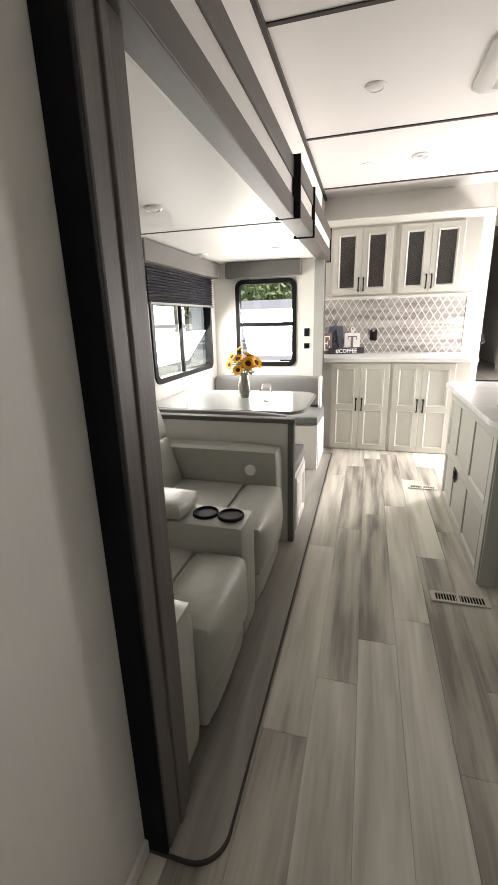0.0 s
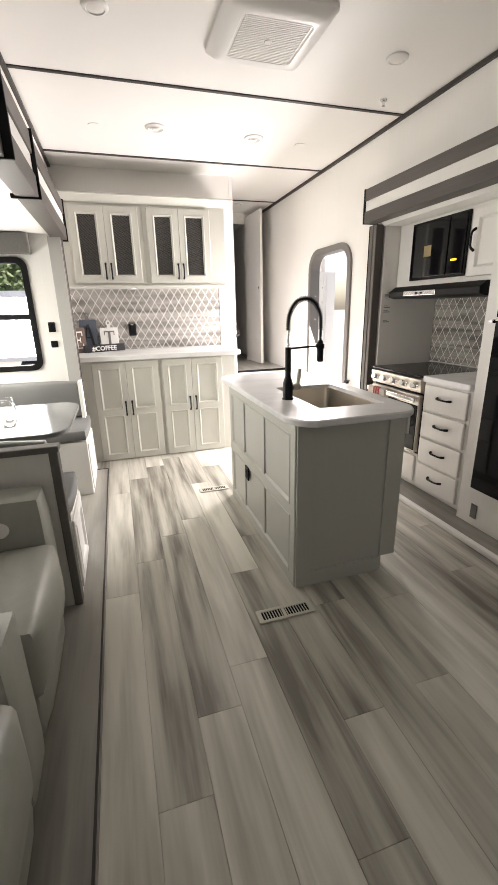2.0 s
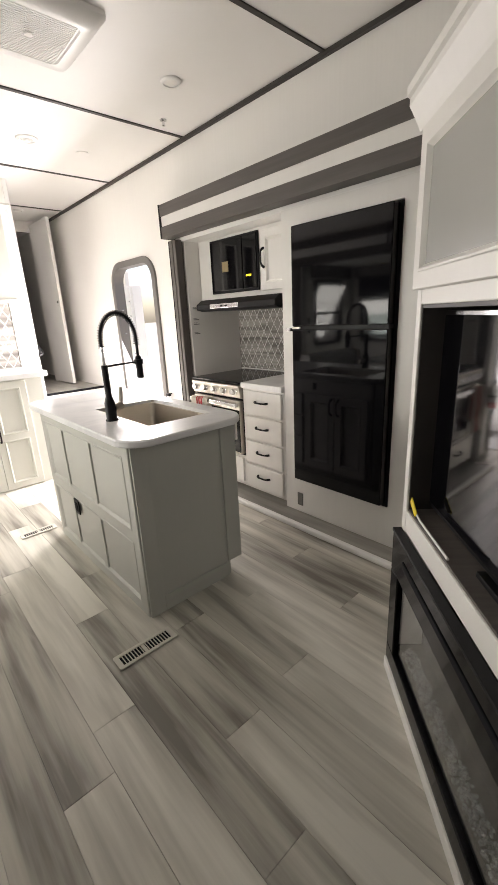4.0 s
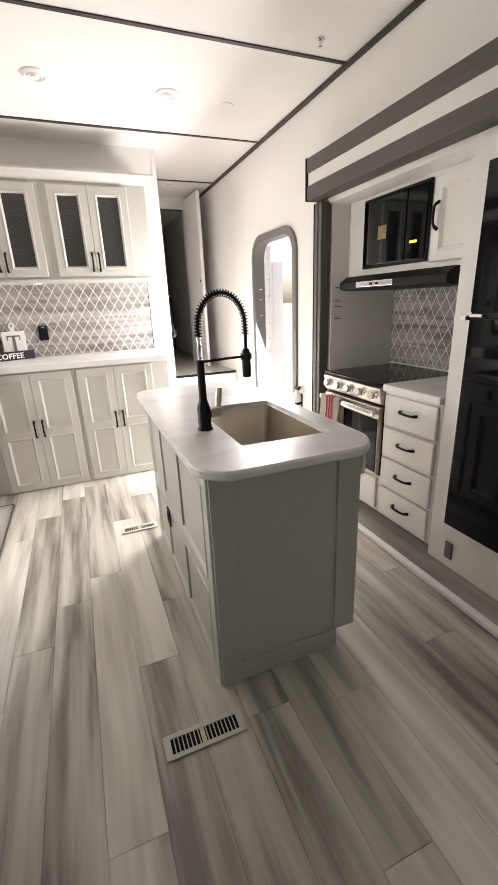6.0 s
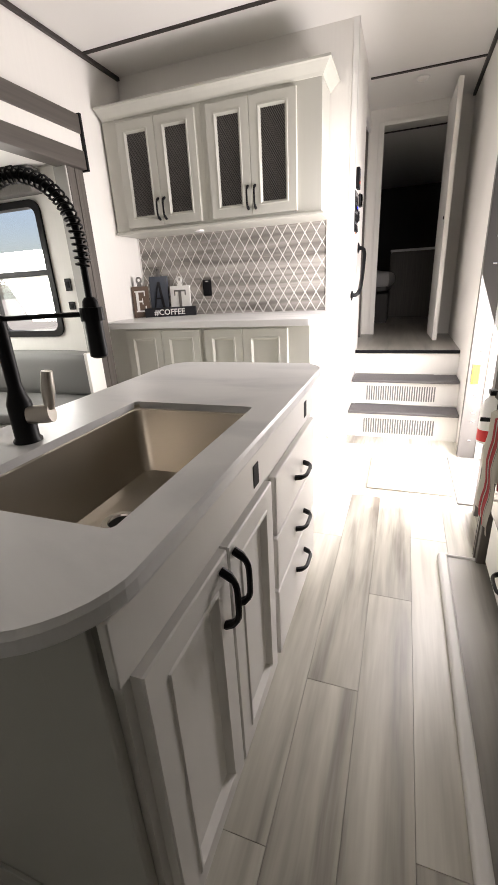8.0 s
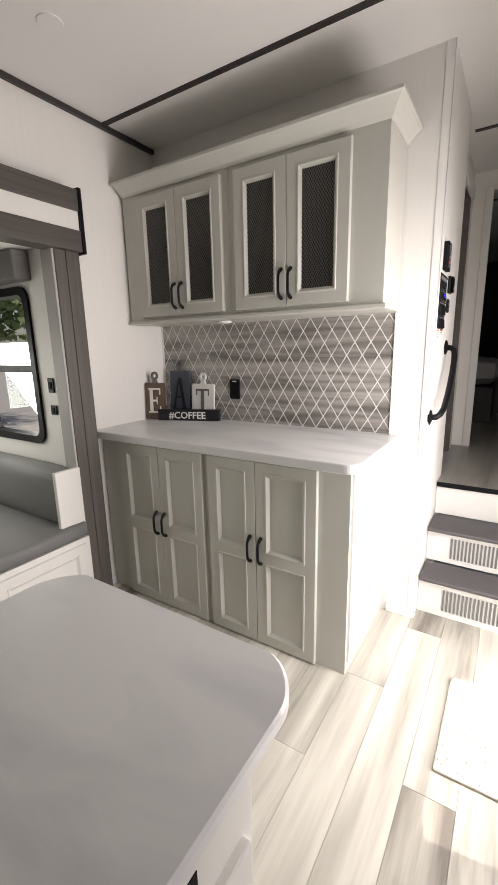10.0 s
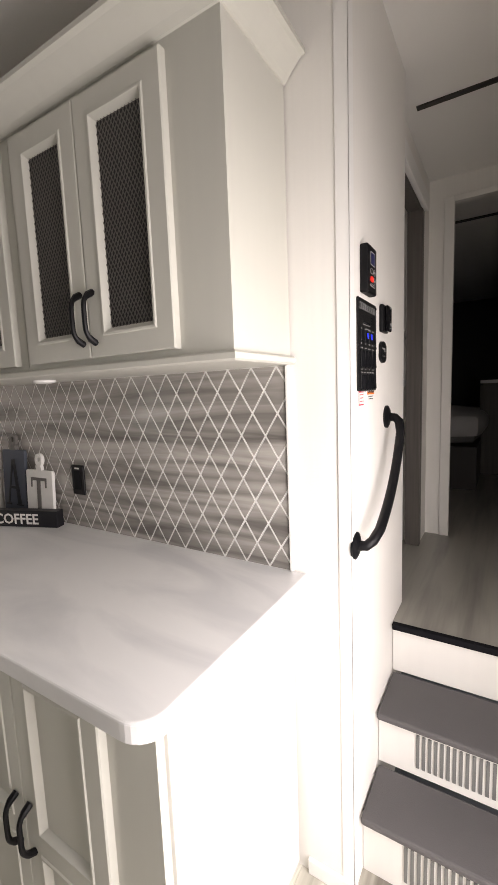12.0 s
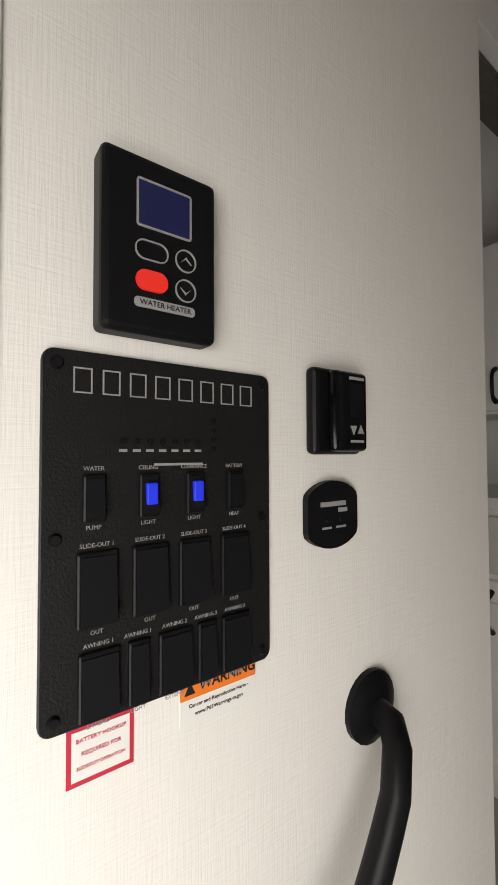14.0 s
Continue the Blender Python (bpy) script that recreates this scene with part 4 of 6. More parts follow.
rb = thing("range_cabinet", KM, "white cabinet below the range with a drawer", "cabinet")
part("body", cubes((kx(3.465), kx(2.818), 0.0, 0.52, 0.075, 0.30)), CABW, rb)
part("toe_kick", cubes((kx(3.465), kx(2.818), 0.06, 0.52, 0.022, 0.075)), CABW, rb)
d = part("drawer", cubes((kx(3.40), kx(2.835), -0.018, 0, 0.09, 0.285), bevel=0.007, seg=3), CABW, rb)
handle(d, kx(3.12), 0.2, 0.12, False, -0.018)

rng = thing("range", KM, "stainless gas range with black glass top and oven", "range")
part("body", cubes((kx(3.40), kx(2.822), 0.005, 0.54, 0.302, 0.845)), BLACK, rng)
part("cooktop", cubes((kx(3.405), kx(2.82), -0.03, 0.55, 0.846, 0.862), bevel=0.005), GLOSS, rng, "black glass cooktop cover")
pan = part("control_panel", prism([(0.005, 0.735), (-0.025, 0.745), (-0.04, 0.835), (0.005, 0.845)], kx(3.40), kx(2.822), "x", bevel=0.003), STEEL, rng, "brushed steel control panel")
for i in range(5):
    k = part("knob", lathe([(0.001, 0.028), (0.020, 0.028), (0.022, 0.02), (0.022, 0.004), (0.028, 0.002), (0.028, 0.0)], 20), CHROME, pan, "silver control knob", True)
    k.matrix_local = pose(kx(3.345) + i * 0.116, -0.033, 0.79, 82, 0, 0)
door = part("oven_door", cubes((kx(3.395), kx(2.827), -0.03, 0.004, 0.318, 0.725), bevel=0.006), STEEL, rng, "steel oven door")
part("oven_window", cubes((kx(3.36), kx(2.835), -0.036, -0.029, 0.33, 0.655), bevel=0.003), GLOSS, door, "black glass oven window")
hb = cubes((kx(3.40), kx(2.822), -0.078, -0.052, 0.678, 0.712), bevel=0.01, seg=3)
part("oven_handle", hb, CHROME, door, "bright oven door handle", True)
for x in (kx(3.36), kx(2.87)):
    part("handle_bracket", cubes((x, x + 0.025, -0.06, -0.028, 0.684, 0.706)), CHROME, door)

# Towel hung over the oven handle
def towel_sheet(x0, x1, mat, parent, name):
    bm = bmesh.new()
    path = [(-0.087 - 0.004 * math.sin(i * 1.3), 0.36 + 0.035 * i) for i in range(10)] + [(-0.084, 0.714), (-0.066, 0.722), (-0.047, 0.714)] + [(-0.045, 0.66 - 0.04 * i) for i in range(6)]
    n = 7
    rows = []
    for y, z in path:
        rows.append([bm.verts.new((x0 + (x1 - x0) * i / n, y + 0.0045 * math.sin((x0 + (x1 - x0) * i / n) * 95), z)) for i in range(n + 1)])
    for a, b in zip(rows, rows[1:]):
        for i in range(n):
            bm.faces.new((a[i], a[i + 1], b[i + 1], b[i]))
    bmesh.ops.solidify(bm, geom=bm.faces[:], thickness=0.003)
    return part(name, bm, mat, parent, "", True)


towel = thing("dish_towel", KM, "cream dish towel with red stripes on the oven handle", "towel")
CREAM = material("cream_cotton", (0.66, 0.62, 0.55), 0.9, bump=0.5, bump_scale=500)
RED = material("red_cotton_stripe", (0.55, 0.07, 0.08), 0.9, bump=0.5, bump_scale=500)
tx = kx(3.36)
towel_sheet(tx, tx + 0.07, CREAM, towel, "cloth")
for i in range(4):
    towel_sheet(tx + 0.0715 + i * 0.020, tx + 0.0855 + i * 0.020, RED, towel, "red_stripe")
    towel_sheet(tx + 0.0865 + i * 0.020, tx + 0.0905 + i * 0.020, CREAM, towel, "white_stripe")
towel_sheet(tx + 0.152, tx + 0.215, CREAM, towel, "cloth")

uc = thing("upper_kitchen_cabinet", KM, "white upper cabinet holding the microwave", "cabinet")
part("body", cubes((kx(3.465), kx(2.408), 0.175, 0.56, 1.445, 1.878)), CABW, uc)
d = part("door", framed(kx(2.75), kx(2.425), 1.475, 1.85, (), 0.045, 0.02, y=0.175), CABW, uc)
handle(d, kx(2.715), 1.68, 0.12, True, 0.155)
mw = thing("microwave", KM, "black built-in microwave with a glass door", "microwave")
part("case", cubes((kx(3.30), kx(2.775), 0.158, 0.174, 1.483, 1.858), bevel=0.004), BLACK, mw)
part("glass_door", cubes((kx(3.285), kx(2.93), 0.148, 0.159, 1.50, 1.845), bevel=0.003), GLOSS, mw, "black glass door")
part("control_strip", cubes((kx(2.925), kx(2.785), 0.150, 0.159, 1.50, 1.845), bevel=0.003), GLOSS, mw, "black control strip")
part("clock", cubes((kx(2.89), kx(2.84), 0.1485, 0.1505, 1.58, 1.592)), glow("amber_digits", (1.0, 0.75, 0.02), 1.2), mw, "amber clock digits")
part("sticker", cubes((kx(3.15), kx(3.08), 0.1465, 0.1485, 1.63, 1.70)), material("pale_sticker", (0.25, 0.19, 0.09), 0.6), mw, "pale paper sticker")

hood = thing("range_hood", KM, "slim black range hood with a silver front strip", "hood")
part("shell", prism([(0.05, 1.372), (0.05, 1.41), (0.10, 1.444), (0.56, 1.444), (0.56, 1.36), (0.10, 1.36)], kx(3.38), kx(2.52), "x", bevel=0.004), BLACK, hood)
part("front_strip", cubes((kx(3.20), kx(2.88), 0.044, 0.052, 1.378, 1.408), bevel=0.002), CHROME, hood, "silver control strip")
for x in (kx(3.07), kx(3.02)):
    part("hood_button", cubes((x, x + 0.022, 0.0405, 0.0445, 1.387, 1.399), bevel=0.001), BLACK, hood, "small black push button")

ks = tagged(part("kitchen_backsplash", cubes((2.449, 2.4595, 2.41, 3.468, 0.867, 1.444)), GROUT), "grey marble diamond tiles behind the range", "backsplash", kind="structure")
LAB = material("grey_label_print", (0.09, 0.09, 0.09), 0.6)
lab = thing("printed_label", pose(1.965, 3.469, 0), "clear label with dark lines of small print", "label")
for z, w in ((1.385, 0.05), (1.30, 0.055), (1.265, 0.055), (1.19, 0.055)):
    part("line", cubes((0, w, -0.002, -0.0005, z, z + 0.005)), LAB, lab)
    part("line", cubes((0, w * 0.7, -0.0018, -0.0006, z + 0.012, z + 0.0145)), LAB, lab)

ext = thing("fire_extinguisher", pose(1.895, 3.87, 0.42), "small white fire extinguisher with a red label", "extinguisher")
part("cylinder", lathe([(0.034, 0), (0.036, 0.01), (0.036, 0.17), (0.026, 0.20), (0.012, 0.215), (0.012, 0.23), (0.001, 0.23)], 20), WHITE_P, ext, "", True)
part("label", lathe([(0.0363, 0.012), (0.0365, 0.012), (0.0365, 0.065), (0.0363, 0.065)], 20), material("red_label", (0.6, 0.03, 0.03), 0.5), ext, "red label")
part("valve", cubes((-0.012, 0.012, -0.035, 0.02, 0.228, 0.25), (-0.01, 0.01, -0.06, -0.02, 0.25, 0.258), bevel=0.003), BLACK, ext)
part("bracket", cubes((0.028, 0.038, -0.03, 0.03, 0.05, 0.19), (-0.038, 0.03, -0.0385, -0.0365, 0.11, 0.13), bevel=0.001), BLACK, ext)

# ---- recliner sofa ----
sofa = thing("reclining_loveseat", pose(0, 0, 0.010), "sage-grey leather reclining loveseat with console", "sofa")
part("base", cubes((-1.30, -0.52, 0.78, 2.25, 0.03, 0.26), bevel=0.01), FABRIC, sofa)
for y in (0.95, 2.10):
    for x in (-1.2, -0.6):
        part("foot", lathe([(0.02, 0), (0.022, 0.004), (0.022, 0.035)], 12, (x, y, 0)), BLACK, sofa)
for y0, y1, z in ((0.78, 0.95, 0.575), (2.115, 2.285, 0.640)):
    part("arm", cushion(-1.32, -0.415, y0, y1, 0.05, z, 0.028, 0.004), LEATHER, sofa, "", True)
# Chrome switch on the arm, its gleam put into white plastic
part("arm_switch", lathe([(0.001, 0.008), (0.027, 0.008), (0.032, 0.003), (0.032, 0)], 24), WHITE_P, sofa, "round pale metal switch", True).matrix_local = pose(-0.565, 2.112, 0.528, 90, 0, 0)
for y0, y1 in ((0.95, 1.392), (1.582, 2.115)):
    part("seat_cushion", cushion(-0.603, -0.372, y0 + 0.004, y1 - 0.004, 0.20, 0.462, 0.045, 0.014), LEATHER, sofa, "", True)
    part("seat_rear", cushion(-1.10, -0.598, y0 + 0.004, y1 - 0.004, 0.24, 0.452, 0.02, 0.008), LEATHER, sofa, "", True)
    part("footrest", cushion(-0.52, -0.395, y0 + 0.008, y1 - 0.008, 0.06, 0.235, 0.03, 0.008), LEATHER, sofa, "", True)
    lower = part("lower_back", cushion(-0.10, 0.10, y0 + 0.004, y1 - 0.004, -0.02, 0.28, 0.035, 0.02), LEATHER, sofa, "", True)
    lower.matrix_local = pose(-1.06, 0, 0.42, 0, -16, 0)
    upper = part("upper_back", cushion(-0.10, 0.10, y0 - 0.02, y1 + 0.02, 0.27, 0.60, 0.03, 0.018), LEATHER, sofa, "", True)
    upper.matrix_local = pose(-1.06, 0, 0.42, 0, -18, 0)
con = part("console", cushion(-1.12, -0.400, 1.392, 1.582, 0.05, 0.560, 0.022, 0.003), LEATHER, sofa, "", True)
part("console_lid", cushion(-1.14, -0.655, 1.387, 1.587, 0.560, 0.628, 0.022, 0.005), LEATHER, con, "padded console lid", True)
# No deep cup is cut; the black floor paints in its shade
for x in (-0.585, -0.476):
    cup = part("cup_holder", lathe([(0.055, 0.0), (0.054, 0.009), (0.050, 0.012), (0.046, 0.008), (0.044, 0.005), (0.001, 0.004)], 28, (x, 1.485, 0.561)), material("cup_well_painted_dark", (0.003, 0.003, 0.005), 0.6, spec=0.15) if x < -0.5 else bpy.data.materials["cup_well_painted_dark"], con, "round cup holder with its depth painted black", True)

# ---- dinette ----
hw = thing("half_wall", pose(0, 0, 0), "low white partition with grey cap between sofa and dinette", "partition", kind="structure")
part("panel", cubes((-1.45, -0.388, 2.305, 2.345, 0.01, 0.765)), CABW, hw)
part("cap", cubes((-1.45, -0.345, 2.292, 2.358, 0.765, 0.793), bevel=0.006), VALANCE, hw, "grey top cap")
part("end_post", cubes((-0.388, -0.352, 2.295, 2.355, 0.01, 0.765), bevel=0.004), VALANCE, hw, "grey end trim")

for name, y0, y1, yb0, yb1, label in (("near", 2.365, 2.78, 2.362, 2.44, "dinette bench with grey cushions by the half wall"), ("far", 3.60, 4.125, 3.99, 4.125, "dinette bench with grey cushions under the end window")):
    bench = thing("dinette_bench", pose(0, 0, 0.010), label, "bench", "dinette benches")
    part("base", cubes((-1.45, -0.358, y0, y1, 0.0, 0.415), bevel=0.004), CABW, bench)
    pnl = part("side_panel", framed(y0 + 0.03, y1 - 0.03, 0.03, 0.385, (), 0.045, 0.010, dip=0.008), CABW, bench)
    pnl.matrix_local = pose(-0.358, 0, 0, 0, 0, 90)
    part("seat_cushion", cushion(-1.45, -0.352, y0 - 0.015, y1, 0.417, 0.505, 0.025, 0.012), FABRIC, bench, "", True)
    part("back_cushion", cushion(-1.45, -0.40, yb0, yb1, 0.507, 0.79, 0.03, 0.01), FABRIC, bench, "", True)
    if name == "far":
        part("back_board", cubes((-0.40, -0.375, y1 - 0.14, y1, 0.44, 0.79), bevel=0.004), CABW, bench)

table = thing("dinette_table", pose(0, 0, 0.010), "grey dinette table with dark rounded edge", "table")
TABLE = material("grey_table_laminate", (0.22, 0.228, 0.228), 0.18, grain=0.1, grain_scale=(3, 60, 3), mottle=0.03)
top_pts = rounded(-1.45, -0.335, 2.56, 3.32, (0.03, 0.13, 0.13, 0.03), 8)
part("tabletop", prism(top_pts, 0.745, 0.768, bevel=0.004), TABLE, table)
part("edge_band", ring_frame([(x + 0.0015 * (1 if x > -0.9 else -1), y + 0.0015 * (1 if y > 3 else -1)) for x, y in top_pts], top_pts, 0.748, 0.764), FABRIC, table)
for x in (-1.0, -0.58):
    part("leg", lathe([(0.07, 0), (0.07, 0.008), (0.03, 0.02), (0.03, 0.70), (0.06, 0.73), (0.06, 0.745)], 20, (x, 3.02, 0)), BLACK, table, "", True)
    part("support", cubes((x - 0.02, x + 0.02, 2.70, 3.30, 0.715, 0.7455), bevel=0.003), BLACK, table)

vase = thing("glass_vase", pose(-0.85, 3.02, 0.778), "mercury-glass vase on the dinette table", "vase")
part("body", lathe([(0.001, 0.003), (0.032, 0.0), (0.036, 0.01), (0.046, 0.05), (0.05, 0.085), (0.045, 0.12), (0.032, 0.15), (0.030, 0.16), (0.038, 0.18), (0.035, 0.18), (0.027, 0.16), (0.028, 0.15), (0.041, 0.12), (0.045, 0.085), (0.04, 0.05), (0.03, 0.012), (0.001, 0.010)], 28), material("mercury_glass", (0.36, 0.35, 0.30), 0.15, metal=0.7, grain=0.6, grain_scale=(60, 60, 60)), vase, "", True)

YEL = material("sunflower_petal", (0.80, 0.42, 0.012), 0.6, grain=0.4, grain_scale=(80, 80, 80), dark=(0.62, 0.22, 0.01))
BRN = material("sunflower_disc", (0.05, 0.022, 0.008), 0.9, bump=0.8, bump_scale=500)
GRN = material("stem_green", (0.07, 0.13, 0.03), 0.6, grain=0.4, grain_scale=(40, 40, 40))
rnd = random.Random(4)
bouquet = thing("sunflower_bouquet", pose(-0.85, 3.02, 0.79), "bright yellow sunflowers with brown centres in a vase", "flowers")
for dx, dy, dz, tilt, az, s in ((-0.035, 0.02, 0.34, 30, 200, 0.050), (-0.085, -0.01, 0.29, 55, 230, 0.043), (0.045, -0.045, 0.245, 62, 300, 0.060), (0.10, -0.02, 0.25, 60, 330, 0.052), (-0.025, -0.065, 0.20, 75, 265, 0.044), (-0.095, -0.05, 0.235, 70, 235, 0.042), (0.03, 0.045, 0.29, 40, 60, 0.048), (0.075, 0.035, 0.225, 65, 20, 0.045), (-0.06, 0.05, 0.27, 55, 140, 0.045)):
    fl_ = thing("flower", pose(dx, dy, dz, 0, tilt, az), "", "")
    fl_.parent = bouquet
    bm = bmesh.new()
    for ring, n, ln, up in ((0, 17, 1.0, 0.12), (1, 15, 0.82, 0.32)):
        for i in range(n):
            a = math.tau * (i + 0.5 * ring) / n + rnd.uniform(-0.08, 0.08)
            L, w, u = s * ln * rnd.uniform(0.88, 1.08), s * 0.17, up * rnd.uniform(0.5, 1.4)
            ca, sa = math.cos(a), math.sin(a)
            pts = [(0.30, 0, 0), (0.62, 1, u * 0.55), (0.86, 0.72, u * 0.8), (1.06, 0, u), (0.86, -0.72, u * 0.8), (0.62, -1, u * 0.55)]
            bm.faces.new([bm.verts.new((L * r_ * ca - w * k * sa, L * r_ * sa + w * k * ca, L * z_ + 0.001 * ring)) for r_, k, z_ in pts])
    part("petals", bm, YEL, fl_)
    part("disc", lathe([(0.001, 0.0), (s * 0.40, -0.002), (s * 0.40, s * 0.08), (s * 0.25, s * 0.17), (0.001, s * 0.13)], 16), BRN, fl_, "", True)
    part("stem", tube([(0, 0, -0.002), (-0.02, 0, -0.05)], 0.0032, 6), GRN, fl_)
stems = bmesh.new()
for k in range(9):
    a = math.tau * k / 9
    tube([(0.012 * math.cos(a), 0.012 * math.sin(a), 0.01), (0.018 * math.cos(a + 2), 0.018 * math.sin(a + 2), 0.12), (0.05 * math.cos(a), 0.04 * math.sin(a), 0.22)], 0.003, 6, stems)
part("stems", stems, GRN, bouquet)
lv_bm = bmesh.new()
for k in range(26):
    a, z, r_ = rnd.uniform(0, math.tau), rnd.uniform(0.17, 0.27), rnd.uniform(0.02, 0.06)
    c = Vector((r_ * math.cos(a), r_ * math.sin(a), z))
    d = Vector((math.cos(a), math.sin(a), rnd.uniform(-0.5, 0.4))).normalized()
    sd = d.cross(Vector((0, 0, 1))).normalized()
    L, w = rnd.uniform(0.04, 0.075), rnd.uniform(0.014, 0.022)
    mid = c + d * L * 0.5
    up = Vector((0, 0, 0.006))
    v = [lv_bm.verts.new(p) for p in (c, mid + sd * w, c + d * L - up, mid - sd * w, mid + up)]
    for i in range(4):
        lv_bm.faces.new((v[i], v[(i + 1) % 4], v[4]))
part("leaves", lv_bm, GRN, bouquet)

for x, y in ((-0.655, 2.93), (-0.63, 2.80)):
    g = thing("stemless_glass", pose(x, y, 0.778), "clear stemless wine glass on the dinette table", "glass", "stemless glasses")
    part("bowl", lathe([(0.001, 0.004), (0.022, 0.0), (0.026, 0.003), (0.039, 0.03), (0.043, 0.055), (0.040, 0.085), (0.034, 0.115), (0.0325, 0.115), (0.0385, 0.085), (0.0415, 0.055), (0.0375, 0.03), (0.024, 0.007), (0.001, 0.007)], 28), GLASS, g, "", True)

for z, h in ((1.175, 0.075), (1.06, 0.05)):
    s = thing("switch_plate", pose(-0.535, 4.13, z), "black wall switch plate beside the window", "switch", "switch plates")
    part("plate", cubes((-0.025, 0.025, -0.008, 0, 0, h), bevel=0.004), BLACK, s)
    part("rocker", cubes((-0.011, 0.011, -0.012, -0.007, h * 0.25, h * 0.75), bevel=0.002), RUBBER, s)

# ---- entertainment corner ----
EM = pose(1.174, 1.190, 0.0, 0, 0, -135)  # local x runs along the face, -y towards the room
W = 1.22
ent = thing("entertainment_centre", EM, "white corner entertainment cabinet with frosted upper doors", "cabinet")
part("side_stile", cubes((0, 0.035, 0, 0.45, 0.0, 1.86), bevel=0.003), CABW, ent)
part("side_stile", cubes((W - 0.035, W, 0, 0.45, 0.0, 1.86), bevel=0.003), CABW, ent)
part("plinth", cubes((0.035, W - 0.035, 0.0, 0.45, 0.0, 0.05)), CABW, ent)
part("base_moulding", cubes((0.0, W, -0.034, -0.0005, 0.0, 0.046), bevel=0.004), CABW, ent, "slim white base moulding")
part("back", cubes((0.035, W - 0.035, 0.40, 0.45, 0.05, 1.85)), CABW, ent)
part("middle_rail", cubes((0.035, W - 0.035, 0.0, 0.40, 0.60, 0.675), bevel=0.003), CABW, ent)
part("shelf", cubes((0.035, W - 0.035, 0.006, 0.40, 0.675, 0.683)), TAUPE_H, ent, "taupe wood shelf of the television niche")
part("upper_rail", cubes((0.035, W - 0.035, 0.0, 0.40, 1.325, 1.385), bevel=0.003), CABW, ent)
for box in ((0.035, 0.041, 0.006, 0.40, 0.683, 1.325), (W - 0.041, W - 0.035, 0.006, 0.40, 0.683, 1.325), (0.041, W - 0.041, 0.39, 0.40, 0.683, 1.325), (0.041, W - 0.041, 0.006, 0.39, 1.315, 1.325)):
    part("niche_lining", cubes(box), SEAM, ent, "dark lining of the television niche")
part("top", cubes((0.035, W - 0.035, 0.0, 0.40, 1.76, 1.85)), CABW, ent)
for a, b, hx in ((0.012, W / 2 - 0.002, W / 2 - 0.05), (W / 2 + 0.002, W - 0.012, W / 2 + 0.05)):
    d = part("door", framed(a, b, 1.365, 1.765, (), 0.045, panel=False), CABW, ent)
    part("frosted_panel", cubes((a + 0.045, b - 0.045, -0.010, -0.005, 1.41, 1.72)), FROST, d, "frosted grey glass panel")
    handle(d, hx, 1.48, 0.13, True, -0.02)
cr = [(0.0, 1.768), (-0.012, 1.768), (-0.018, 1.782), (-0.036, 1.815), (-0.044, 1.828), (-0.044, 1.845), (-0.052, 1.85), (-0.052, 1.872), (0.0, 1.872)]
part("crown", prism(cr, -0.03, W + 0.03, "x"), CABW, ent, "stepped white crown moulding")

tv = thing("television", EM, "black flat television in the cabinet niche", "television")
part("bezel", cubes((0.05, W - 0.05, 0.065, 0.115, 0.705, 1.305), bevel=0.005), BLACK, tv)
part("screen", cubes((0.058, W - 0.058, 0.0635, 0.066, 0.722, 1.296)), GLOSS, tv, "glossy black screen")
part("trim", cubes((0.05, W - 0.05, 0.062, 0.067, 1.294, 1.305), bevel=0.001), CHROME, tv, "bright top bezel edge")
part("stand", cubes((W / 2 - 0.2, W / 2 + 0.2, 0.05, 0.2, 0.683, 0.70), (W / 2 - 0.03, W / 2 + 0.03, 0.08, 0.11, 0.69, 0.72), bevel=0.003), BLACK, tv)
tag = thing("hang_tag", EM, "yellow plastic tag on a white strap below the television", "tag")
bm = cubes((-0.03, 0.03, -0.004, 0.0, -0.014, 0.014), bevel=0.003)
tg = part("tag", bm, material("tag_yellow", (0.80, 0.62, 0.02), 0.4), tag, "bright yellow tag")
tg.matrix_local = pose(0.072, 0.012, 0.705, 0, 30, 0)
part("strap", tube([(0.092, 0.014, 0.69), (0.13, 0.012, 0.687), (0.2, 0.012, 0.6865), (0.34, 0.012, 0.6865)], 0.004, 6), WHITE_P, tag, "thin white strap")

fpl = thing("electric_fireplace", EM, "black glass electric fireplace with crystal bed", "fireplace")
for box in ((0.002, W - 0.002, -0.028, -0.002, 0.048, 0.12), (0.002, W - 0.002, -0.028, -0.002, 0.44, 0.595), (0.002, 0.075, -0.028, -0.002, 0.12, 0.44), (W - 0.075, W - 0.002, -0.028, -0.002, 0.12, 0.44), (0.036, W - 0.036, 0.09, 0.10, 0.05, 0.60)):
    part("surround_panel", cubes(box, bevel=0.004), GLOSS, fpl, "black glass surround")
part("top_trim", cubes((0.002, W - 0.002, -0.031, -0.001, 0.586, 0.598), bevel=0.002), BLACK, fpl, "slim black top trim")
part("vent", cubes((0.12, W - 0.12, -0.031, -0.027, 0.515, 0.535)), RUBBER, fpl, "dark heat outlet slot")
part("ledge", cubes((0.04, W - 0.04, 0.0, 0.09, 0.10, 0.135)), BLACK, fpl)
pane = part("front_glass", cubes((0.07, W - 0.07, -0.014, -0.010, 0.115, 0.445)), GLASS, fpl, "clear front glass")
pane.visible_shadow = False
crystals = bmesh.new()
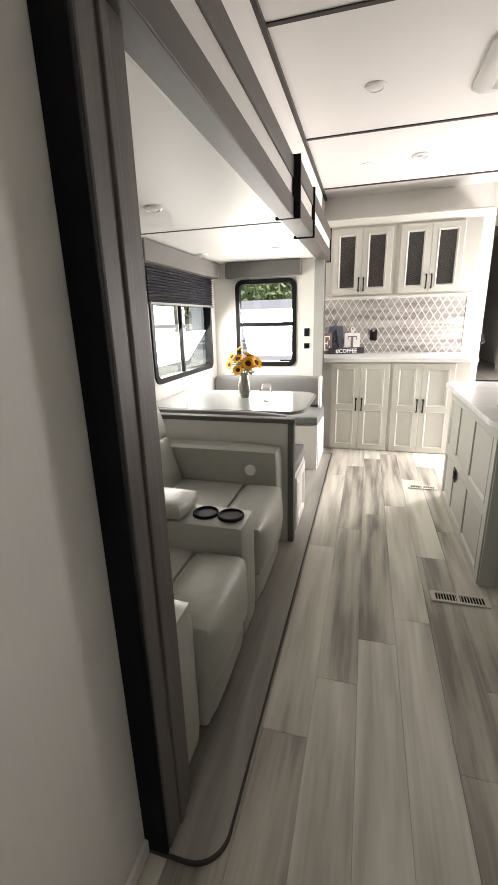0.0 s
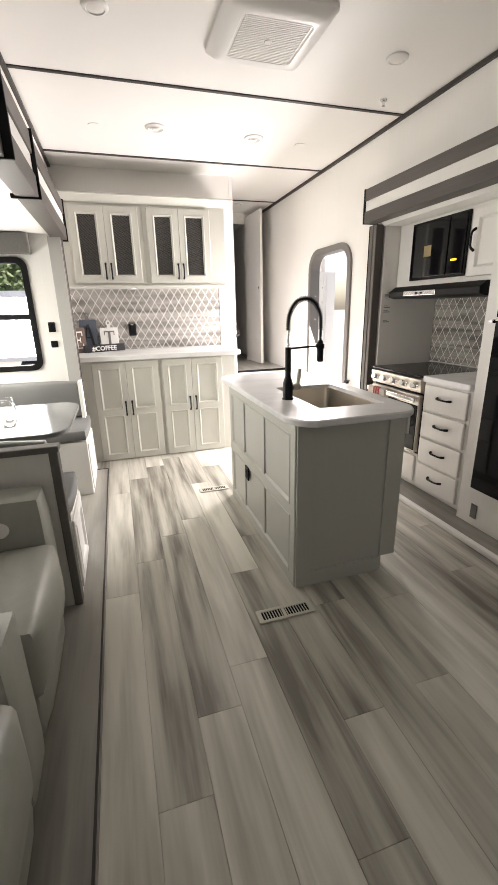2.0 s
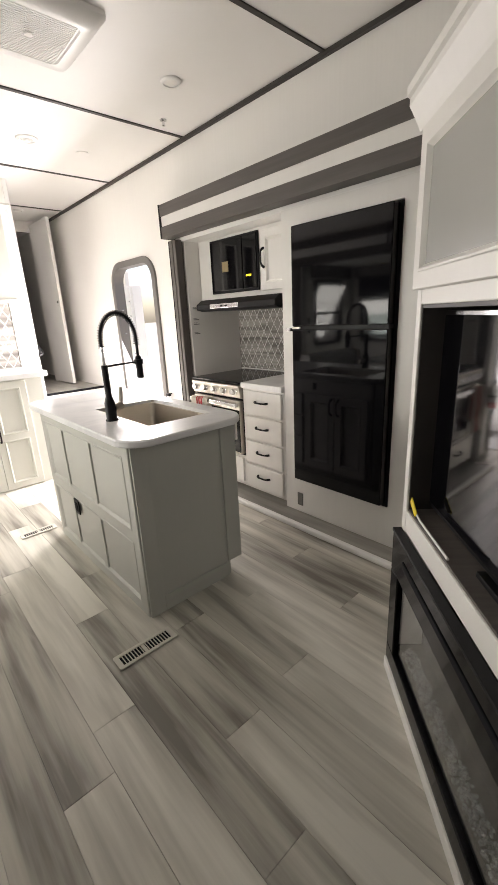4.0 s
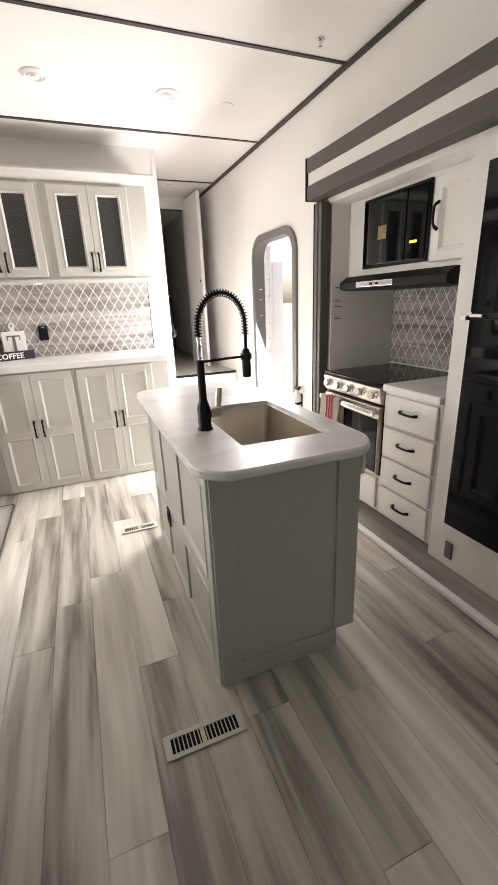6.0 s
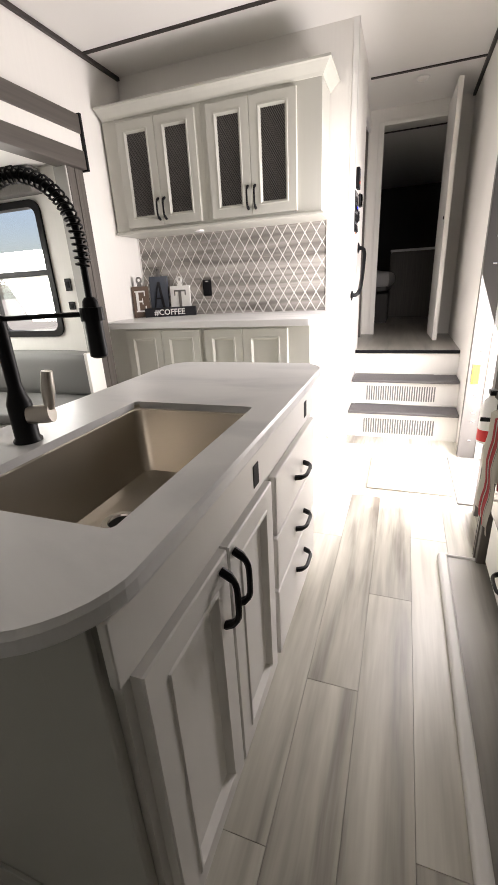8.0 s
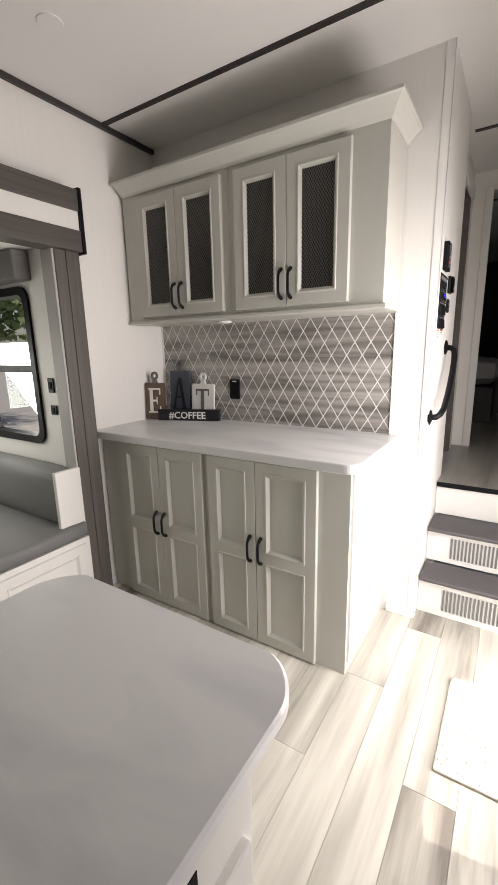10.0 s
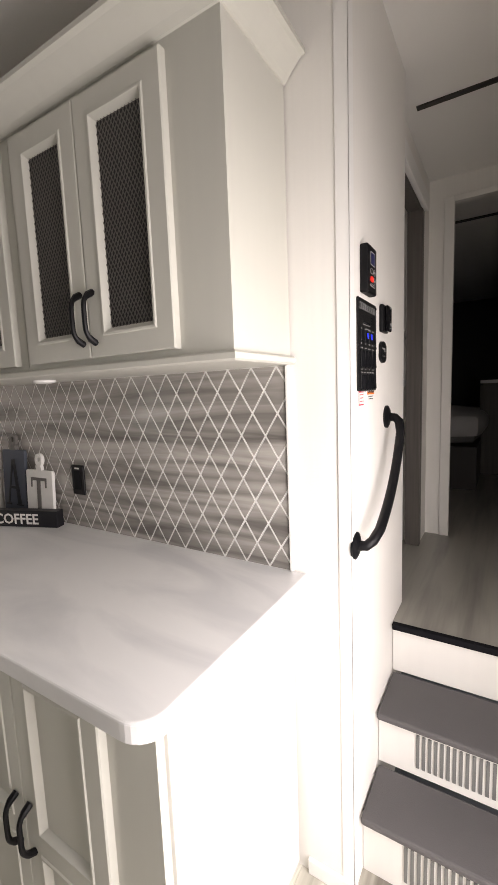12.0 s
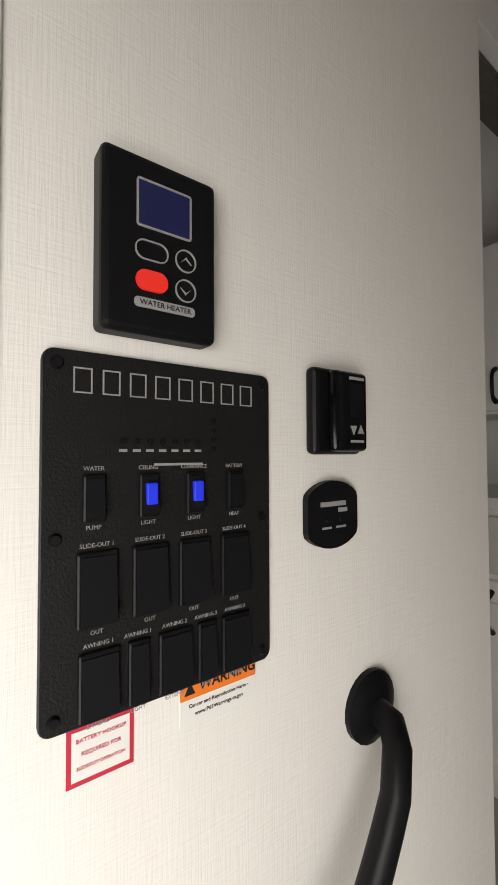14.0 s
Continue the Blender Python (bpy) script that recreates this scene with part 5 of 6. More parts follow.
for i in range(900):
    m_ = pose(rnd.uniform(0.085, W - 0.085), rnd.uniform(0.008, 0.05), 0.136 + rnd.uniform(0, 0.02), rnd.uniform(0, 90), rnd.uniform(0, 90), rnd.uniform(0, 90))
    bmesh.ops.create_icosphere(crystals, subdivisions=1, radius=rnd.uniform(0.003, 0.0075), matrix=m_)
cb = part("crystals", crystals, material("clear_crystal", (0.22, 0.25, 0.26), 0.06, spec=0.9, grain=0.8, grain_scale=(90, 90, 90), dark=(0.02, 0.025, 0.03)), fpl, "bed of glittering glass crystals")
cb["kind"] = "stuff"

# ---- ceiling fixtures ----
ac = thing("ceiling_vent_unit", pose(0.742, 2.725, TOP), "square white ceiling air return with a grille", "ceiling vent")
bm = bmesh.new()
rings = [[bm.verts.new((x, y, z)) for x, y in rounded(-h, h, -h * 0.97, h * 0.97, 0.03, 4)] for h, z in ((0.245, 0.0), (0.245, -0.018), (0.215, -0.048), (0.165, -0.052), (0.16, -0.045))]
for a, b in zip(rings, rings[1:]):
    for i in range(len(a)):
        bm.faces.new((a[i], a[(i + 1) % len(a)], b[(i + 1) % len(a)], b[i]))
bm.faces.new(rings[-1])
bmesh.ops.recalc_face_normals(bm, faces=bm.faces)
part("shroud", bm, WHITE_P, ac, "", True)
slats = cubes(*[(-0.15, 0.15, -0.15 + i * 0.012, -0.1435 + i * 0.012, -0.050, -0.044) for i in range(26)])
part("grille", slats, CEIL, ac, "fine white grille slats")
part("badge", lathe([(0.001, -0.054), (0.016, -0.054), (0.02, -0.047)], 20), CABW, ac)


def puck(x, y, z, d=0.055, mat=None, group="ceiling lights"):
    p = thing("ceiling_light", pose(x, y, z), "small round white ceiling light", "ceiling light", group)
    part("ring", lathe([(d, 0), (d, -0.006), (d * 0.86, -0.013), (d * 0.72, -0.014), (d * 0.7, -0.010)], 28), WHITE_P, p, "", True)
    part("diffuser", lathe([(d * 0.7, -0.008), (d * 0.5, -0.013), (0.001, -0.015)], 24), mat or LAMP, p, "frosted diffuser", True)
    return p


for x, y in ((0.0, 2.77), (1.463, 2.777), (0.0, 0.4), (1.4, 0.3)):
    puck(x, y, TOP)
for x, y in ((0.349, 3.92), (1.067, 3.945)):
    v = thing("round_air_vent", pose(x, y, TOP), "round white ceiling air diffuser with rings", "air vent", "round air vents")
    part("rim", lathe([(0.07, 0), (0.068, -0.008), (0.052, -0.016), (0.046, -0.010)], 28), WHITE_P, v, "", True)
    part("cone", lathe([(0.040, -0.006), (0.036, -0.018), (0.030, -0.012)], 24), WHITE_P, v, "", True)
    part("core", lathe([(0.024, -0.008), (0.02, -0.02), (0.001, -0.021)], 24), WHITE_P, v, "", True)
    part("throat", lathe([(0.046, -0.003), (0.001, -0.004)], 24), VALANCE, v)
puck(1.508, 5.92, TOP, 0.05)
for x, y in ((-0.99, 2.03), (-0.68, 3.42), (-1.31, 3.48)):
    puck(x, y, 1.866, 0.045, group="slide ceiling lights")
for x, y in ((1.462, 3.999), (-0.05, 3.99)):
    p = thing("ceiling_speaker", pose(x, y, TOP), "low round white ceiling disc", "ceiling disc", "ceiling discs")
    part("disc", lathe([(0.045, 0), (0.044, -0.004), (0.001, -0.005)], 24), CEIL, p, "", True)
p = thing("sprinkler_stub", pose(1.665, 3.19, TOP), "small chrome ceiling fitting", "fitting")
part("fitting", lathe([(0.022, 0), (0.02, -0.006), (0.008, -0.008), (0.008, -0.03), (0.012, -0.033), (0.001, -0.035)], 16), CHROME, p, "", True)
p = thing("under_cabinet_light", pose(0.12, 4.76, 1.522), "small round white light under the wall cabinet", "light")
part("disc", lathe([(0.036, 0), (0.034, -0.008), (0.02, -0.012), (0.001, -0.013)], 24), WHITE_P, p, "", True)

# ---- floor registers ----
def register(x0, x1, y0, y1, label):
    g = thing("floor_register", pose(0, 0, 0.003), label, "floor vent", "floor registers")
    part("well", cubes((x0 + 0.01, x1 - 0.01, y0 + 0.01, y1 - 0.01, -0.002, 0.0)), RUBBER, g)
    part("frame", ring_frame(rounded(x0, x1, y0, y1, 0.006, 2), rounded(x0 + 0.018, x1 - 0.018, y0 + 0.014, y1 - 0.014, 0.003, 2), -0.001, 0.0045), REG, g)
    n = int((x1 - x0 - 0.04) / 0.0125)
    for i in range(n + 1):
        x = x0 + 0.02 + i * (x1 - x0 - 0.04) / n
        w = 0.007 if i == n // 2 else 0.0017
        part("slat", cubes((x - w, x + w, y0 + 0.012, y1 - 0.012, 0.0, 0.0035)), REG, g)


REG = material("beige_register_metal", (0.55, 0.53, 0.47), 0.45)
register(0.397, 0.660, 1.912, 1.992, "beige metal floor register before the island")
register(0.41, 0.63, 3.355, 3.425, "beige metal floor register beside the island")

rug = tagged(part("doormat", cubes((1.37, 1.83, 4.10, 4.56, 0.0, 0.012), bevel=0.005), material("cream_shag", (0.62, 0.59, 0.53), 0.95, grain=0.4, grain_scale=(150, 150, 150), bump=1.0, bump_scale=350)), "cream shag doormat inside the entry door", "rug")
tufts = bmesh.new()
for i in range(2600):
    x, y = rnd.uniform(1.372, 1.828), rnd.uniform(4.102, 4.558)
    d = Vector((rnd.uniform(-1, 1), rnd.uniform(-1, 1), 0)) * 0.009
    q = Vector((-d.y, d.x, 0)).normalized() * 0.0022
    b0 = Vector((x, y, 0.011))
    t_ = b0 + d + Vector((0, 0, rnd.uniform(0.006, 0.013)))
    tufts.faces.new([tufts.verts.new(v) for v in (b0 - q, b0 + q, t_)])
tf = part("tufts", tufts, bpy.data.materials["cream_shag"], rug)
tf["kind"] = "stuff"

# ---- coffee bar decor ----
def board_sign(m, w, h, letter, body, ink, neck_mat, label):
    """A small cutting-board sign: body, neck and ring handle, with one big letter."""
    s = thing("letter_sign", m, label, "sign", "cutting board signs")
    out_ = rounded(-w / 2, w / 2, 0, h, 0.008, 4)
    part("board", prism(out_, 0.0, 0.014, "y", bevel=0.002), body, s)
    part("neck", prism([(-0.019, h - 0.002), (0.019, h - 0.002), (0.012, h + 0.02), (-0.012, h + 0.02)], 0.0, 0.014, "y"), neck_mat, s)
    o = [(0.022 * math.cos(math.tau * i / 24), h + 0.042 + 0.026 * math.sin(math.tau * i / 24)) for i in range(24)]
    i_ = [(0.010 * math.cos(math.tau * i / 24), h + 0.044 + 0.012 * math.sin(math.tau * i / 24)) for i in range(24)]
    part("ring_handle", ring_frame(o, i_, 0.0, 0.014, "y"), neck_mat, s)
    zc, k = h * 0.52, h * 0.34
    pieces = {
        "T": [(-0.048, 0.048, k - 0.012, k), (-0.048, -0.040, k - 0.04, k), (0.040, 0.048, k - 0.04, k), (-0.011, 0.011, -k, k), (-0.028, 0.028, -k, -k + 0.008)],
        "E": [(-0.034, -0.014, -k, k), (-0.042, 0.036, k - 0.011, k), (-0.042, 0.038, -k, -k + 0.011), (-0.014, 0.016, -0.006, 0.006), (0.028, 0.036, k - 0.04, k), (0.030, 0.038, -k, -k + 0.042), (0.010, 0.016, -0.022, 0.022)],
    }
    if letter == "A":
        bm = prism([(-0.048, zc - k), (-0.04, zc - k), (-0.002, zc + k * 0.78), (0.026, zc - k), (0.05, zc - k), (0.012, zc + k), (-0.008, zc + k)], -0.003, 0.001, "y")
        part("letter", bm, ink, s)
        part("crossbar", cubes((-0.028, 0.024, -0.0032, 0.0008, zc - k * 0.28, zc - k * 0.16)), ink, s)
        for sx0, sx1 in ((-0.058, -0.026), (0.014, 0.06)):
            part("serif", cubes((sx0, sx1, -0.0034, 0.0008, zc - k, zc - k + 0.007)), ink, s)
    else:
        part("letter", cubes(*[(a, b, -0.003, 0.001, zc + c, zc + d) for a, b, c, d in pieces[letter]]), ink, s)
    return s


RUST = material("rust_brown_paint", (0.13, 0.085, 0.06), 0.6, grain=0.5, grain_scale=(30, 3, 30))
SLATE = material("slate_blue_paint", (0.075, 0.088, 0.115), 0.6, grain=0.3, grain_scale=(30, 3, 30))
CHALK = material("chalk_white_paint", (0.78, 0.77, 0.74), 0.6, grain=0.15, grain_scale=(30, 3, 30))
INK = material("black_letter_paint", (0.008, 0.008, 0.011), 0.5)
GREYW = material("grey_wood_handle", (0.16, 0.15, 0.14), 0.6, grain=0.5, grain_scale=(30, 3, 30))
board_sign(pose(-0.398, 4.712, 0.9562, -3, 0, 22), 0.125, 0.226, "E", RUST, CHALK, GREYW, "rust-brown cutting-board sign with a white E")
board_sign(pose(-0.318, 4.848, 0.9562, -3, 0, 2), 0.157, 0.292, "A", SLATE, INK, GREYW, "slate-blue cutting-board sign with a black A")
board_sign(pose(-0.132, 4.846, 0.9562, -3, 0, 3), 0.165, 0.216, "T", CHALK, GREYW, CHALK, "white cutting-board sign with a grey T")
cof = thing("coffee_block_sign", pose(-0.190, 4.785, 0.9552, 0, 0, 20), "black wooden block sign with white lettering", "sign")
part("block", cubes((-0.195, 0.195, -0.02, 0.02, 0.0, 0.066), bevel=0.002), INK, cof)
words("lettering", "#COFFEE", 0.058, pose(-0.005, -0.0212, 0.031, 90, 0, 0), CHALK, cof, bold=True)

out_ = thing("power_outlet", pose(0.09, 4.885, 1.088), "black power outlet in the tiled backsplash", "outlet")
part("plate", cubes((-0.035, 0.035, -0.010, 0, 0, 0.115), bevel=0.004), BLACK, out_)
part("socket", cubes((-0.018, 0.018, -0.013, -0.009, 0.02, 0.095), bevel=0.002), RUBBER, out_)
part("marker", cubes((-0.012, 0.012, -0.0115, -0.0098, 0.1, 0.106)), CHALK, out_)
out2 = thing("power_outlet", pose(0.632, 2.845, 0.283, 0, 0, -90), "black power outlet in the island side", "outlet")
part("plate", cubes((-0.033, 0.033, -0.008, 0, 0, 0.09), bevel=0.004), BLACK, out2)
part("socket", cubes((-0.017, 0.017, -0.011, -0.007, 0.018, 0.072), bevel=0.002), RUBBER, out2)

# ---- control wall beside the stairs ----
# local x runs towards the hall (+y), local z up, -y faces the stairs
def on_panel(y, z, wide=1.0, high=1.0):
    return pose(1.15, y, z, 0, 0, 90) @ Matrix.Diagonal((wide, 1, high, 1))


TXT = material("pale_print", (0.30, 0.30, 0.30), 0.5)
BLUE = glow("blue_switch_lamp", (0.01, 0.03, 0.7), 0.7)
wh = thing("water_heater_control", on_panel(4.983, 1.697, 0.95, 0.955), "black water heater control with a red button", "control")
part("case", cubes((0, 0.088, -0.022, 0, 0, 0.125), bevel=0.005, seg=3), BLACK, wh)
face = new("face")
face.parent, face.matrix_local = wh, pose(-0.006, 0, -0.004)
part("display_frame", ring_frame(rounded(0.0295, 0.0715, 0.0775, 0.1115, 0.002, 2), rounded(0.0308, 0.0702, 0.0788, 0.1102, 0.001, 2), -0.0232, -0.0218, "y"), TXT, face)
part("display", cubes((0.031, 0.070, -0.0226, -0.0218, 0.079, 0.110)), glow("dim_blue_display", (0.006, 0.009, 0.06), 0.25), face, "dim blue display")
part("red_button", prism(rounded(0.029, 0.052, 0.0335, 0.0475, 0.0065, 5), -0.0245, -0.0218, "y"), glow("red_button", (0.85, 0.03, 0.02), 0.35), face, "red power button")
part("mode_button", ring_frame(rounded(0.0285, 0.053, 0.055, 0.069, 0.0065, 5), rounded(0.0293, 0.0522, 0.0558, 0.0682, 0.006, 5), -0.0232, -0.0218, "y"), TXT, face)
for z in (0.062, 0.040):
    o = [(0.067 + 0.0085 * math.cos(math.tau * i / 20), z + 0.0085 * math.sin(math.tau * i / 20)) for i in range(20)]
    q = [(0.067 + 0.0076 * math.cos(math.tau * i / 20), z + 0.0076 * math.sin(math.tau * i / 20)) for i in range(20)]
    part("arrow_button", ring_frame(o, q, -0.0232, -0.0218, "y"), TXT, face)
    sg = 1 if z > 0.05 else -1
    part("arrow", prism([(0.0625, z - 0.002 * sg), (0.067, z + 0.003 * sg), (0.0715, z - 0.002 * sg), (0.067, z + 0.0016 * sg)], -0.0232, -0.0218, "y"), TXT, face)
part("caption_bar", prism(rounded(0.028, 0.0745, 0.0215, 0.0285, 0.003, 4), -0.0229, -0.0218, "y"), TXT, face)
words("caption", "WATER HEATER", 0.0054, pose(0.0515, -0.0231, 0.025, 90, 0, 0), INK, face, 0.0002)

CARBON = material("carbon_print_panel", (0.01, 0.01, 0.0105), 0.4, grain=0.6, grain_scale=(420, 420, 420), bump=0.25, bump_scale=520, spec=0.25)
PX0, PZ0, PW, PH = 4.953, 1.4465, 0.182, 0.231
cp = thing("switchboard", on_panel(PX0, PZ0, 0.972, 1.028), "carbon-print switch panel with rows of black rockers", "panel")
part("plate", prism(rounded(0, PW, 0, PH, 0.008, 5), -0.004, 0, "y", bevel=0.001), CARBON, cp)
for x in (0.009, PW - 0.009):
    for z in (0.009, PH / 2, PH - 0.009):
        part("screw", lathe([(0.001, 0.0025), (0.003, 0.0025), (0.0042, 0)], 14), BLACK, cp, "black screw", True).matrix_local = pose(x, -0.004, z, 90, 0, 0)
for i in range(8):
    x = 0.025 + i * 0.0188
    part("brand_mark", ring_frame([(x - 0.006, PH - 0.0265), (x + 0.006, PH - 0.0265), (x + 0.006, PH - 0.0105), (x - 0.006, PH - 0.0105)], [(x - 0.0051, PH - 0.0256), (x + 0.0051, PH - 0.0256), (x + 0.0051, PH - 0.0114), (x - 0.0051, PH - 0.0114)], -0.0048, -0.0038, "y"), TXT, cp)
for i in range(7):
    part("indicator", lathe([(0.001, 0.002), (0.0018, 0.0018), (0.0022, 0)], 10), RUBBER, cp).matrix_local = pose(0.052 + i * 0.0098, -0.004, PH - 0.056, 90, 0, 0)
    part("indicator_print", cubes((0.0492 + i * 0.0098, 0.0548 + i * 0.0098, -0.0046, -0.0038, PH - 0.063, PH - 0.0612)), TXT, cp)
part("indicator_print", cubes((0.075, 0.115, -0.0046, -0.0038, PH - 0.0725, PH - 0.0708)), TXT, cp)
for i in range(4):
    part("indicator", lathe([(0.001, 0.002), (0.0016, 0.0018), (0.002, 0)], 10), RUBBER, cp).matrix_local = pose(0.125, -0.004, PH - 0.040 - i * 0.007, 90, 0, 0)


def rocker(x, z, w, h, top_text, low_text, lit=False):
    r_ = part("rocker", cubes((x - w / 2, x + w / 2, -0.0075, -0.0035, z - h / 2, z + h / 2), bevel=0.0018), BLACK, cp, "black rocker switch")
    part("paddle", prism([(-0.0115, z - h / 2 + 0.003), (-0.0072, z - h / 2 + 0.003), (-0.0072, z + h / 2 - 0.003), (-0.0085, z + h / 2 - 0.003)], x - w / 2 + 0.002, x + w / 2 - 0.002, "x"), RUBBER, r_)
    if lit:
        part("lamp", cubes((x - w * 0.27, x + w * 0.27, -0.0125, -0.0085, z - h * 0.20, z + h * 0.28), bevel=0.001), BLUE, r_, "blue lit lens")
    for text, zz in ((top_text, z + h / 2 + 0.0035), (low_text, z - h / 2 - 0.0035)):
        if text:
            words("print", text, 0.0040, pose(x, -0.0043, zz, 90, 0, 0), TXT, cp, 0.0002)


for x, tt, lt, lit in ((0.0325, "WATER", "PUMP", False), (0.0705, "CEILING", "LIGHT", True), (0.1075, "CLEARANCE", "LIGHT", True), (0.1445, "BATTERY", "HEAT", False)):
    rocker(x, 0.139, 0.0155, 0.030, tt, lt, lit)
for x, tt in ((0.035, "SLIDE-OUT 1"), (0.072, "SLIDE-OUT 2"), (0.1075, "SLIDE-OUT 3"), (0.1445, "SLIDE-OUT 4")):
    rocker(x, 0.0825, 0.0275, 0.047, tt, "OUT")
for x, w, tt, lt in ((0.0365, 0.0275, "AWNING 1", "EXTEND"), (0.0635, 0.016, "AWNING 1", "LIGHT"), (0.0915, 0.0275, "AWNING 2", "EXTEND"), (0.118, 0.017, "AWNING 2", "LIGHT"), (0.145, 0.0275, "AWNING 3", "EXTEND")):
    rocker(x, 0.0235, w, 0.042, tt, lt)

rc = thing("thermostat", on_panel(5.174, 1.617, 1.0, 0.92), "small black wall control with two arrow keys", "control")
part("case", cubes((0, 0.067, -0.014, 0, 0, 0.088), bevel=0.006, seg=3), BLACK, rc)
part("front", cubes((0.016, 0.063, -0.024, -0.013, 0.003, 0.085), bevel=0.005, seg=3), GLOSS, rc)
part("slot", cubes((0.036, 0.056, -0.0247, -0.0235, 0.038, 0.072), bevel=0.0003), RUBBER, rc)
for x, sg in ((0.041, -1), (0.051, 1)):
    part("arrow_key", prism([(x - 0.004, 0.025 + 0.004 * sg * -1), (x + 0.004, 0.025 - 0.004 * sg), (x, 0.025 + 0.005 * sg)], -0.0252, -0.0238, "y"), TXT, rc)
part("print", cubes((0.037, 0.055, -0.025, -0.0238, 0.012, 0.0145), (0.036, 0.056, -0.025, -0.0238, 0.076, 0.079)), TXT, rc)

inc = thing("control_receiver", on_panel(5.206, 1.56), "small black oval receiver plate with print", "control")
part("plate", prism([(max(-0.034, min(0.034, 0.042 * math.cos(math.tau * (i + 0.5) / 32))), 0.032 * math.sin(math.tau * (i + 0.5) / 32)) for i in range(32)], -0.007, 0, "y"), BLACK, inc)
part("print", cubes((-0.018, 0.016, -0.0078, -0.0066, 0.008, 0.0125), (0.006, 0.018, -0.0078, -0.0066, 0.002, 0.006), (-0.016, -0.004, -0.0078, -0.0066, -0.013, -0.011), (0.003, 0.016, -0.0078, -0.0066, -0.013, -0.011)), TXT, inc)
for x in (-0.01, 0.009):
    part("indicator", lathe([(0.001, 0.002), (0.0025, 0)], 10), RUBBER, inc).matrix_local = pose(x, -0.007, -0.005, 90, 0, 0)

PAPER = material("white_sticker", (0.78, 0.77, 0.74), 0.5)
REDP = material("red_sticker", (0.55, 0.02, 0.05), 0.5)
st = thing("battery_sticker", on_panel(4.970, 1.409), "white sticker with a red border and lettering", "sticker")
part("border", cubes((0, 0.043, -0.0008, 0, 0, 0.0375)), REDP, st)
part("field", cubes((0.003, 0.040, -0.0014, -0.0004, 0.0035, 0.034)), PAPER, st)
for i, tx_ in enumerate(("BATTERY HOOKUP", "REQUIRED FOR", "SLIDEOUT OPERATION")):
    words("print", tx_, 0.0037 if i < 2 else 0.0030, pose(0.0215, -0.0016, 0.028 - i * 0.0085, 90, 0, 0), REDP, st, 0.0002)
ws = thing("warning_sticker", on_panel(5.048, 1.416), "white sticker with an orange warning band", "sticker")
part("field", cubes((0, 0.068, -0.0008, 0, 0, 0.036)), PAPER, ws)
part("band", cubes((0, 0.068, -0.0014, -0.0004, 0.020, 0.036)), material("orange_sticker", (0.85, 0.2, 0.02), 0.5), ws, "orange band")
words("print", "WARNING", 0.0108, pose(0.0415, -0.0016, 0.028, 90, 0, 0), INK, ws, 0.0002, True)
part("triangle", prism([(0.003, 0.0235), (0.012, 0.0235), (0.0075, 0.0325)], -0.0018, -0.0012, "y"), INK, ws)
words("print", "Cancer and Reproductive Harm -", 0.0040, pose(0.034, -0.001, 0.0145, 90, 0, 0), INK, ws, 0.0002)
words("print", "www.P65Warnings.ca.gov", 0.0042, pose(0.034, -0.001, 0.008, 90, 0, 0), INK, ws, 0.0002)

rail = thing("grab_rail", pose(0, 0, 0), "black curved grab rail on the stair wall", "handrail")
A, B = Vector((1.15, 5.262, 1.360)), Vector((1.15, 4.927, 1.045))
dirn = (B - A).normalized()
outv = Vector((1, 0, 0))
pts = [A + outv * 0.006, A + outv * 0.03 + dirn * 0.004, A + outv * 0.044 + dirn * 0.02]
bulge = Vector((0, dirn.z, -dirn.y)).normalized()
if bulge.y < 0:
    bulge = -bulge
for i in range(1, 16):
    u = i / 16
    pts.append(A + (B - A) * (0.06 + 0.86 * u) + outv * 0.052 + bulge * 0.045 * math.sin(math.pi * min(1, u * 1.0)) ** 0.8)
pts += [B - dirn * 0.02 + outv * 0.044, B - dirn * 0.004 + outv * 0.03, B + outv * 0.006]
part("bar", tube(pts, 0.0135, 14), BLACK, rail, "", True)
for P in (A, B):
    f = part("flange", lathe([(0.036, 0), (0.036, 0.006), (0.026, 0.011), (0.014, 0.014)], 22), BLACK, rail, "round black mounting flange", True)
    f.matrix_local = Matrix.Translation(P) @ pose(0, 0, 0, 0, 90, 0)

# ---- rooms beyond ----
bed = thing("bed", pose(0.35, 7.6, 0.60), "dark bedroom bed with a pale coverlet", "bed")
part("base", cubes((-0.75, 0.95, 0, 2.0, 0, 0.35)), SEAM, bed)
part("mattress", cushion(-0.75, 0.95, 0, 2.0, 0.35, 0.60, 0.08, 0.03), FABRIC, bed, "", True)
part("coverlet", cushion(-0.78, 0.98, -0.03, 1.2, 0.40, 0.63, 0.09, 0.03), material("pale_coverlet", (0.5, 0.5, 0.5), 0.9, bump=0.4, bump_scale=80), bed, "pale folded coverlet", True)
dresser = thing("dresser", pose(1.58, 8.3, 0.60), "dark bedroom dresser by the wall", "dresser")
part("body", cubes((-0.28, 0.33, 0, 0.9, 0, 0.85), bevel=0.004), TAUPE, dresser)
part("top", cubes((-0.30, 0.34, -0.02, 0.92, 0.85, 0.88), bevel=0.004), QUARTZ, dresser)
for z0 in (0.06, 0.33, 0.60):
    part("drawer", cubes((-0.30, -0.28, 0.02, 0.88, z0, z0 + 0.23), bevel=0.003), TAUPE, dresser)
van = thing("vanity", pose(0.35, 6.235, 0.60), "white bathroom vanity with a grey drawer band", "vanity")
part("body", cubes((0, 0.68, 0, 0.57, 0.0, 0.85)), CABW, van)
